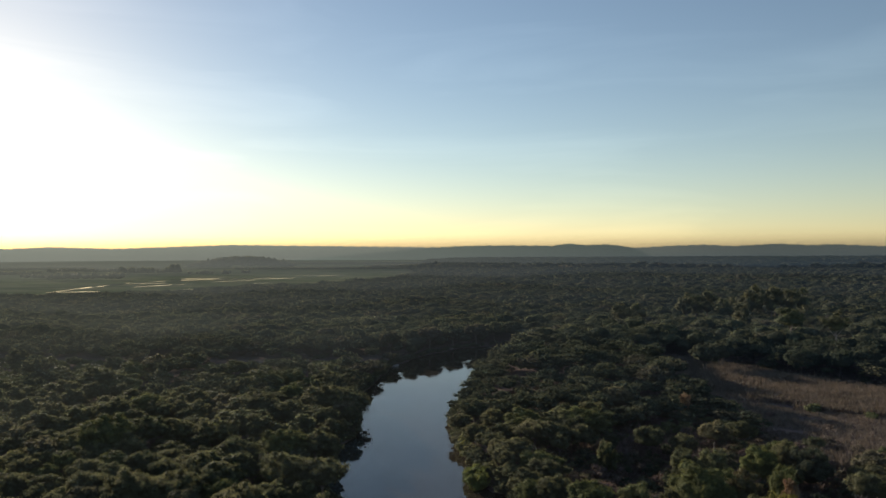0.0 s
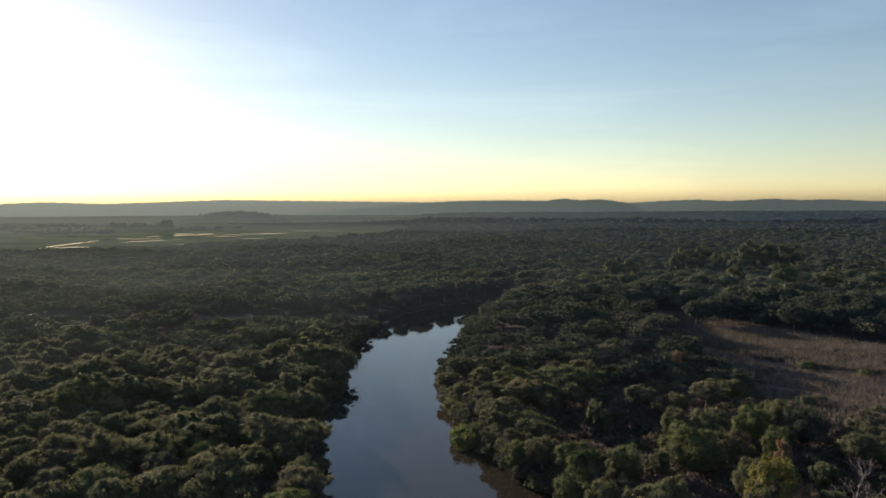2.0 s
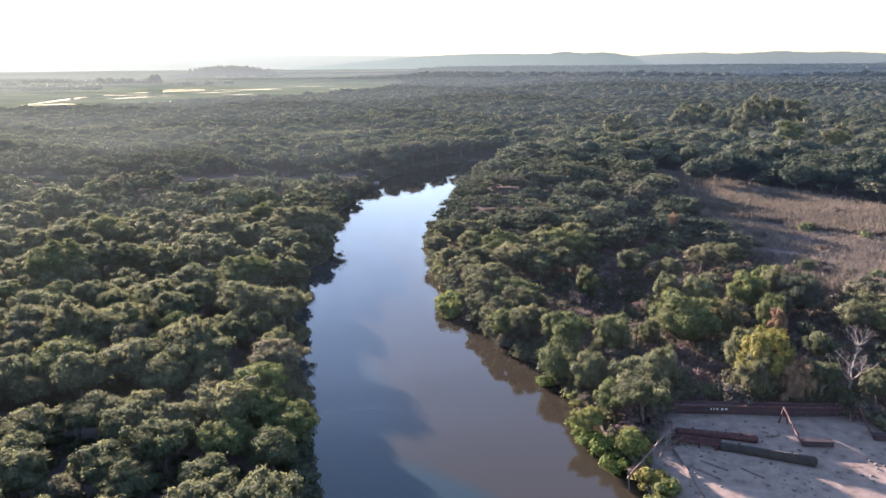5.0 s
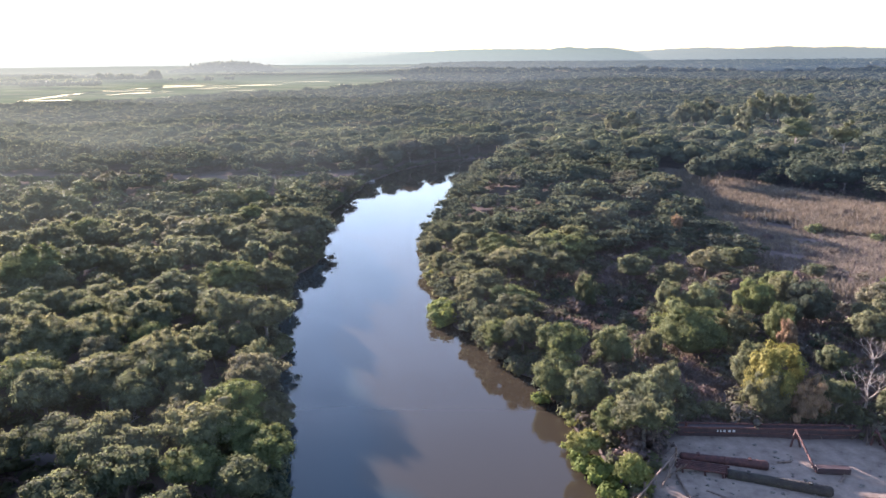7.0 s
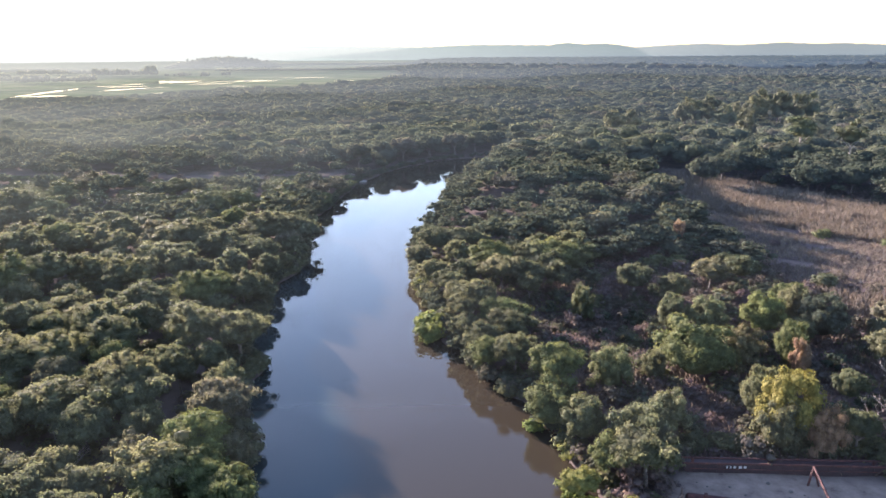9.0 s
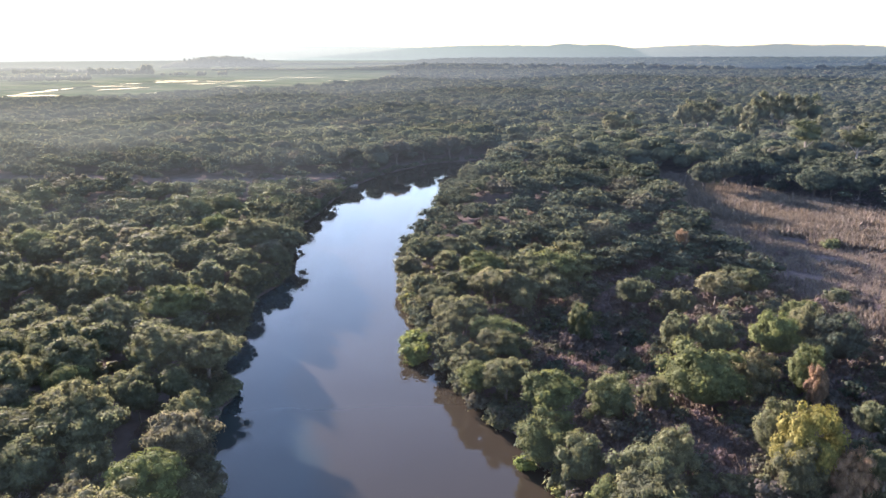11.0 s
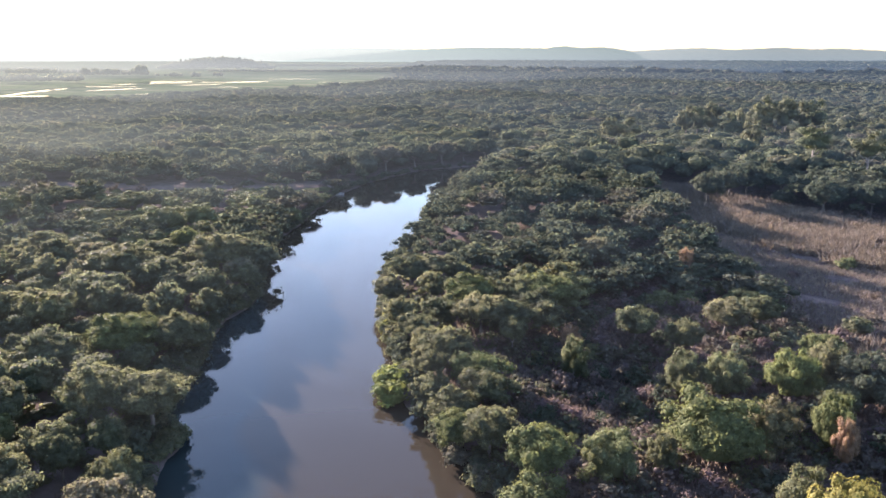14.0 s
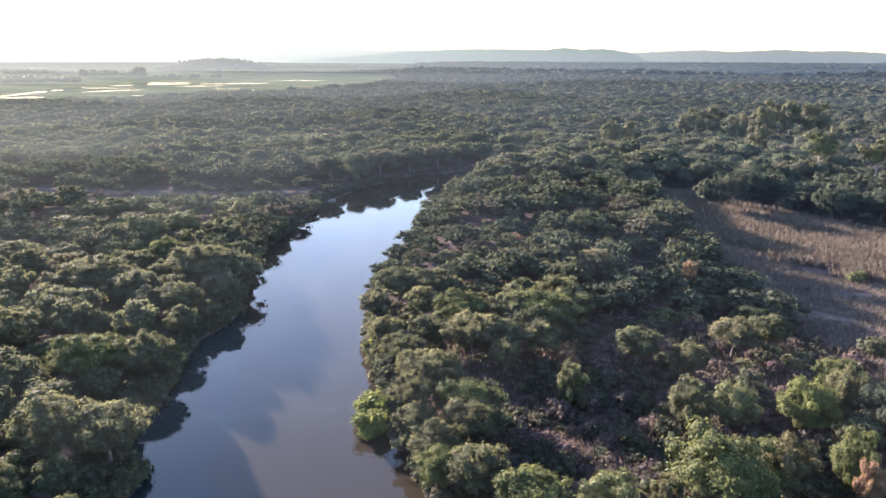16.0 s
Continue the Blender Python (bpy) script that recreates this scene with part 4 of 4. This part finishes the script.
def pontoon(x, y, turn, length, radius, mat, label, tilt=0.0):
    """A steel float: a drum with domed ends and weld rings, lying on its side."""
    root = new("pontoon")
    bm = bmesh.new()
    prof = [(-length / 2 - 0.18, 0.0), (-length / 2 - 0.14, radius * 0.55), (-length / 2, radius * 0.95), (-length / 2 + 0.1, radius),
            (length / 2 - 0.1, radius), (length / 2, radius * 0.95), (length / 2 + 0.14, radius * 0.55), (length / 2 + 0.18, 0.0)]
    rings = [[bm.verts.new((u, math.cos(a) * max(w, 0.01), math.sin(a) * max(w, 0.01))) for a in np.linspace(0, 2 * math.pi, 20, endpoint=False)] for u, w in prof]
    for p, q in zip(rings[:-1], rings[1:]):
        for k in range(20):
            bm.faces.new((p[k], p[(k + 1) % 20], q[(k + 1) % 20], q[k]))
    bmesh.ops.recalc_face_normals(bm, faces=bm.faces)
    drum = part("drum", bm, mat, root, smooth=True)
    for k in range(5):
        u = -length / 2 + (k + 0.5) * length / 5
        bm = bmesh.new()
        bmesh.ops.create_cone(bm, cap_ends=True, segments=20, radius1=radius + 0.025, radius2=radius + 0.025, depth=0.06, matrix=pose(u, 0, 0, 0, 90, 0))
        part("weld_ring", bm, mat, drum)
    for u in (-length * 0.3, length * 0.3):
        bm = bmesh.new()
        block(bm, (0.3, 0.5, 0.12), (u, 0, radius + 0.04))
        part("saddle", bm, mat, drum)
    root.matrix_world = pose(x, y, SAND_Z + radius - 0.3, 0, tilt, turn)
    return tagged(root, label, "pontoon", "pontoons on the sand")


def pipe_rack(x, y, turn):
    root = new("pipe_rack")
    for k in range(5):
        bm = bmesh.new()
        limb(bm, (-2.3 + 0.15 * (k % 2), (k - 2) * 0.3, 0.42), (2.1 + 0.2 * (k % 3), (k - 2) * 0.3, 0.42), 0.1, 0.1, 10)
        part("pipe", bm, RUST, root)
    for u in (-1.7, 0.2, 1.7):
        bm = bmesh.new()
        block(bm, (0.14, 1.9, 0.34), (u, 0, 0.17))
        part("bearer", bm, RUST, root)
    for v in (-0.85, 0.85):
        bm = bmesh.new()
        block(bm, (0.1, 0.1, 1.3), (1.9, v, 0.6))
        part("stake", bm, RUST, root)
    root.matrix_world = pose(x, y, SAND_Z - 0.05, 0, 0, turn)
    return tagged(root, "rack of rusty pipes lying on the sand", "pipe rack")


def boom(x, y, turn, reach):
    """A rusty derrick foot: two legs to a head, with a ballast box."""
    root = new("derrick")
    for v in (-0.45, 0.45):
        bm = bmesh.new()
        limb(bm, (0, v, 0), (-0.3, 0, 1.6), 0.1, 0.08, 6)
        part("leg", bm, RUST, root)
    bm = bmesh.new()
    limb(bm, (-0.35, 0, 1.65), (reach, 0.1, 0.12), 0.11, 0.09, 6)
    jib = part("jib", bm, RUST, root, "dark rusty jib")
    for k in range(5):
        bm = bmesh.new()
        u = 0.15 + 0.16 * k
        block(bm, (0.06, 0.4, 0.06), (-0.35 + (reach + 0.35) * u, 0.05, 1.65 - 1.53 * u))
        part("rung", bm, RUST, jib)
    bm = bmesh.new()
    block(bm, (0.7, 2.9, 0.55), (reach - 0.3, 1.6, 0.25))
    part("ballast_box", bm, HULL, root)
    root.matrix_world = pose(x, y, SAND_Z - 0.05, 0, 0, turn)
    return tagged(root, "rusty derrick leaning over a steel box on sand", "derrick", "derricks on the sand")


barge(15.9, 84.9, 10.5, 17.5, 0.9, 1.05)
pontoon(11.2, 78.7, -2, 7.4, 0.44, RUST, "rust-red steel pontoon lying on the sand", -1.5)
pontoon(15.4, 75.9, -7, 8.2, 0.48, MOSSY, "moss-grown dark steel pontoon lying on sand")
pipe_rack(9.2, 76.9, -3)
boom(18.2, 83.2, -81, 4.6)
boom(25.6, 85.0, -84, 3.6)


def pole_thing(name, label, category, rods, mat, group=""):
    root = new(name)
    for a, b_, ra, rb in rods:
        bm = bmesh.new()
        limb(bm, a, b_, ra, rb, 7)
        part("pole", bm, mat, root)
    return tagged(root, label, category, group)


pole_thing("landing_stage", "broken wooden landing stage reaching over the water", "landing stage",
           [((6.9, 77.2, 0.9), (6.8, 76.8, 3.2), 0.1, 0.07), ((6.8, 76.9, 2.6), (2.6, 68.4, 1.5), 0.11, 0.08), ((6.7, 76.2, 0.9), (7.6, 74.8, 2.7), 0.08, 0.06),
            ((6.4, 74.9, 0.6), (6.1, 75.1, 2.4), 0.08, 0.06), ((4.2, 71.4, -0.8), (4.0, 71.6, 2.4), 0.09, 0.07), ((2.9, 69.0, -1.0), (2.7, 69.0, 2.0), 0.09, 0.07),
            ((4.4, 72.6, 1.3), (2.6, 70.4, 1.2), 0.07, 0.05), ((6.9, 75.4, 1.2), (9.3, 66.0, 1.3), 0.1, 0.08), ((5.6, 74.0, 1.1), (7.4, 76.6, 1.6), 0.07, 0.05),
            ((7.0, 76.5, 2.9), (5.4, 73.0, 0.9), 0.06, 0.05)], DRIFTWOOD)
for k, (x, y, w, ln) in enumerate(((10.4, 73.0, -28, 2.6), (9.4, 71.6, -35, 3.2), (16.6, 80.0, 20, 1.4), (21.0, 78.2, 60, 1.6), (13.6, 72.4, -38, 2.2))):
    bm = bmesh.new()
    block(bm, (ln, 0.2, 0.07), (0, 0, 0), 0, 0.01)
    ob = part("plank", bm, DRIFTWOOD)
    ob.matrix_world = pose(x, y, SAND_Z + 0.05, 0, 0, w)
    tagged(ob, "weathered plank lying on the sand", "plank", "planks on the sand")
r = np.random.default_rng(51)
cx, cy = r.uniform(6, 34, 900), r.uniform(56, 83, 900)
k = (sand_in(cx, cy) > 0.3) & (np.sin(cx * 0.7 + 2) + np.sin(cy * 0.6) + r.normal(size=900) * 0.8 > 0.1)
v, f = blobs(r, np.stack([cx[k], cy[k], ground_height(cx[k], cy[k]) + 0.02], 1), r.uniform(0.06, 0.22, k.sum()), ICO1, 0.5)
tagged(new("rubble", tri_mesh("rubble", v, f, BARK, False)), "dark litter and clods scattered over the sand", "rubble", kind="stuff")

# a small white boat under the far bank
root = new("boat")
bm = bmesh.new()
rows = [[bm.verts.new((u, w * (1 - 0.85 * max(0, u / 2.2) ** 3) * s_, h)) for w, h in ((0.0, 0.0), (0.45, 0.05), (0.75, 0.6)) for s_ in (1,)] for u in np.linspace(-2.2, 2.2, 9)]
for p, q in zip(rows[:-1], rows[1:]):
    for k in range(2):
        bm.faces.new((p[k], p[k + 1], q[k + 1], q[k]))
bmesh.ops.mirror(bm, geom=list(bm.verts) + list(bm.edges) + list(bm.faces), axis="Y", merge_dist=0.001)
bmesh.ops.solidify(bm, geom=list(bm.faces), thickness=0.05)
part("hull", bm, WHITE_PAINT, root)
for u in (-1.1, 0.4):
    bm = bmesh.new()
    block(bm, (0.25, 1.2, 0.05), (u, 0, 0.42), 0, 0.01)
    part("thwart", bm, DRIFTWOOD, root)
root.matrix_world = pose(-75.0, 227.6, -0.05, 0, 0, 30)
tagged(root, "small white boat moored under the trees", "boat")

# ---- far hills ----
def ridge(name, dist, profile, label, colour, strength, east_side=0.75):
    """A far wooded ridge along an arc, with haze painted into its glow; profile: bearing in degrees from north, crest
    height.
    """
    m = bpy.data.materials.new(name)
    m.use_nodes = True
    n, l = m.node_tree.nodes, m.node_tree.links
    n.remove(n["Principled BSDF"])
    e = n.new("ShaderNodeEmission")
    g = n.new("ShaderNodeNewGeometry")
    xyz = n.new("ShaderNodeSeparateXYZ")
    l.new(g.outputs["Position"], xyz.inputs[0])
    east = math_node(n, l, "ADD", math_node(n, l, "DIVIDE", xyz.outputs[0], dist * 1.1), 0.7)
    # painted haze: the emission is brighter to the west and at the base
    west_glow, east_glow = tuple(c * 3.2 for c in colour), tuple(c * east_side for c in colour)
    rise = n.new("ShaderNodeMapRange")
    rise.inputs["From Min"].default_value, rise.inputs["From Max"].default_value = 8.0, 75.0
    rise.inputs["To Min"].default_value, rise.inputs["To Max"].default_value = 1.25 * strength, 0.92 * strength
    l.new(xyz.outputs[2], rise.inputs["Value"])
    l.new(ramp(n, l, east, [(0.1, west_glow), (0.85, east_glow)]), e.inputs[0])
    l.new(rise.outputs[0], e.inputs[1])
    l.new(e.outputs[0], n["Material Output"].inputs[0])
    deg = np.arange(profile[0][0], profile[-1][0], 0.06)
    h = np.interp(deg, [p[0] for p in profile], [p[1] for p in profile])
    r = np.random.default_rng(int(dist))
    h = h + 1.4 * np.sin(deg * 7.1) + 1.0 * np.sin(deg * 17.3) + r.normal(size=len(deg)) * 0.9
    a = np.radians(deg)
    rows = [(dist - 250, -3 + 0 * h), (dist - 120, h * 0.55), (dist, h), (dist + 150, h * 0.5), (dist + 200, -3 + 0 * h)]
    v = np.concatenate([np.stack([np.sin(a) * d, np.cos(a) * d, z], 1) for d, z in rows])
    c = len(deg)
    q = np.concatenate([np.arange(c - 1) + k * c for k in range(len(rows) - 1)])
    t = np.concatenate([np.stack([q, q + 1, q + c + 1], 1), np.stack([q, q + c + 1, q + c], 1)])
    return tagged(new(name, tri_mesh(name, v, t, m)), label, "hills", kind="structure")


# emission colours of the added haze sheets, brighter towards the sun
HAZE_GLOW_WEST, HAZE_GLOW_EAST = (0.104, 0.110, 0.092), (0.028, 0.041, 0.059)
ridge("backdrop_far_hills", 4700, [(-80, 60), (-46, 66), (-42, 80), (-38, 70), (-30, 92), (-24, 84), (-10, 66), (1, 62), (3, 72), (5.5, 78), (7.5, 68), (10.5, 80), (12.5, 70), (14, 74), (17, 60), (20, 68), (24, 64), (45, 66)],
      "hills along the horizon, glowing with painted pale haze", (0.110, 0.122, 0.096), 0.64, 0.95)
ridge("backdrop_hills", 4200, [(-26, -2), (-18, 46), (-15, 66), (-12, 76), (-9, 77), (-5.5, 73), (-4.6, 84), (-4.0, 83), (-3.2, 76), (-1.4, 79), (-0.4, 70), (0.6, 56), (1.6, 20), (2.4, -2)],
      "long wooded hill with blue haze painted into its glow", (0.064, 0.082, 0.064), 0.62, 0.8)


# ---- the open fields ----
PADDY, n, l, b = material("wet_field", 0.03, ior=1.333)
l.new(ramp(n, l, place_noise(n, l, 0.02, 4), [(0.4, (0.06, 0.07, 0.05)), (0.6, (0.12, 0.12, 0.08))]), b.inputs["Base Color"])


def strip(x, y, length, width, turn):
    """A flooded strip of field, a hand above the ground."""
    bm = bmesh.new()
    vs = []
    for k in range(28):
        w = k / 28 * 2 * math.pi
        q = 1 + 0.25 * math.sin(3 * w + x) + 0.15 * math.sin(5 * w + y)
        vs.append(bm.verts.new((math.cos(w) * length / 2 * q, math.sin(w) * width / 2 * q, 0)))
    bm.faces.new(vs)
    ob = part("water", bm, PADDY)
    ob.matrix_world = pose(x, y, 1.35, 0, 0, turn)
    return tagged(ob, "flooded strip of pale green field", "water", kind="structure")


for row in FLOODED:
    strip(*row)


def grove(x, y, length, depth, height, turn, seed):
    """A copse on the fields."""
    r = np.random.default_rng(seed)
    count = max(9, int(length * depth / (height * height * 0.3)))
    a, d = r.uniform(-0.5, 0.5, count) * length, r.normal(size=count) * depth * 0.28
    c, q = math.cos(radians(turn)), math.sin(radians(turn))
    size = height * r.uniform(0.26, 0.46, count)
    rows = [(x + i_ * c - j_ * q, y + i_ * q + j_ * c, 1.0, s_, height * r.uniform(0.42, 0.8)) for i_, j_, s_ in zip(a, d, size)]
    return wood("grove", rows, LUMP, "dark copse on the open fields", seed=seed)


for k, row in enumerate(GROVES):
    grove(*row, 40 + k)

# the wooded mound with a row of tall trees on its crest
r = np.random.default_rng(21)
rows = []
for _ in range(420):
    u, w = r.uniform(-1, 1), r.uniform(-1, 1)
    rise = 18 * max(0, 1 - u * u) * max(0, 1 - w * w)
    rows.append((-955 + 112 * u - 20 * w, 1712 + 52 * u + 55 * w, 1 + rise, r.uniform(8, 13), r.uniform(7, 11)))
wood("wooded_mound", rows, LUMP, "dark wooded mound on the plain", seed=22)
rows = [(-950 + 80 * u + r.normal() * 5, 1705 + 36 * u, 20 - 6 * u * u, r.uniform(2.2, 4.0), r.uniform(8, 12)) for u in np.linspace(-1, 1, 22)]
wood("crest_trees", rows, FAR, "row of tall trees along the crest of a mound", seed=23)


# ---- glowing sheets that paint haze, near and far ----
def haze(dist, low, high, thick, east_share, east_colour=HAZE_GLOW_EAST):
    """A thin glowing sheet across the plain that paints haze, denser towards the ground."""
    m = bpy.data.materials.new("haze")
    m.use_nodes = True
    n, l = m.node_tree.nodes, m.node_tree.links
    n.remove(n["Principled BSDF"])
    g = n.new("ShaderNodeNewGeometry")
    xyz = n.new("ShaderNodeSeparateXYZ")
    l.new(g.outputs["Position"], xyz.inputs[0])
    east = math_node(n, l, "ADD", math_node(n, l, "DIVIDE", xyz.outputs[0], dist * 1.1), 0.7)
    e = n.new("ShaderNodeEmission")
    l.new(ramp(n, l, east, [(0.1, HAZE_GLOW_WEST), (0.85, east_colour)]), e.inputs[0])
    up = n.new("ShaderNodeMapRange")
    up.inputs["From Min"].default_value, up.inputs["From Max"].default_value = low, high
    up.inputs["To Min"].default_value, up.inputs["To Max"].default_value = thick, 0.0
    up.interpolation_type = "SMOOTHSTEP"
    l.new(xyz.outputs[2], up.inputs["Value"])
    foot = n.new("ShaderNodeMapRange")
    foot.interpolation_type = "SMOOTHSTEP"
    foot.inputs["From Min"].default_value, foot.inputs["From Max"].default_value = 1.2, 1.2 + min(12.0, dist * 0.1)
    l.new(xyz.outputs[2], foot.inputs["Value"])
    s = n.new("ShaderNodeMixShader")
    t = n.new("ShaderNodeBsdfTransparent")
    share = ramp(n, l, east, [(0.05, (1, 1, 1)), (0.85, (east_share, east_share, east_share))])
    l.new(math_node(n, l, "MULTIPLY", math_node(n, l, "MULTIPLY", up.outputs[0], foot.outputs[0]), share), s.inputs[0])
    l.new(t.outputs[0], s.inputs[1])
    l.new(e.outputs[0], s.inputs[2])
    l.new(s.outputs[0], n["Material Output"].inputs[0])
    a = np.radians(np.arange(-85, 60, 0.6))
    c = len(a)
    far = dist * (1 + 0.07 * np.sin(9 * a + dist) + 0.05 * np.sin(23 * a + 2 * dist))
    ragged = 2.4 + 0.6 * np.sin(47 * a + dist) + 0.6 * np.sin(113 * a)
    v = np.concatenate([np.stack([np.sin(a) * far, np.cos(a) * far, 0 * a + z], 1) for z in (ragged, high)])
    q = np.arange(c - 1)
    ob = new("haze_glow_sheet", tri_mesh("haze_glow_sheet", v, np.concatenate([np.stack([q, q + 1, q + c + 1], 1), np.stack([q, q + c + 1, q + c], 1)]), m))
    return tagged(ob, "thin glowing sheet painting haze and lifting dark tones", "haze", kind="structure")


# the nearer sheets are added glow that lifts the dark tones of the forest
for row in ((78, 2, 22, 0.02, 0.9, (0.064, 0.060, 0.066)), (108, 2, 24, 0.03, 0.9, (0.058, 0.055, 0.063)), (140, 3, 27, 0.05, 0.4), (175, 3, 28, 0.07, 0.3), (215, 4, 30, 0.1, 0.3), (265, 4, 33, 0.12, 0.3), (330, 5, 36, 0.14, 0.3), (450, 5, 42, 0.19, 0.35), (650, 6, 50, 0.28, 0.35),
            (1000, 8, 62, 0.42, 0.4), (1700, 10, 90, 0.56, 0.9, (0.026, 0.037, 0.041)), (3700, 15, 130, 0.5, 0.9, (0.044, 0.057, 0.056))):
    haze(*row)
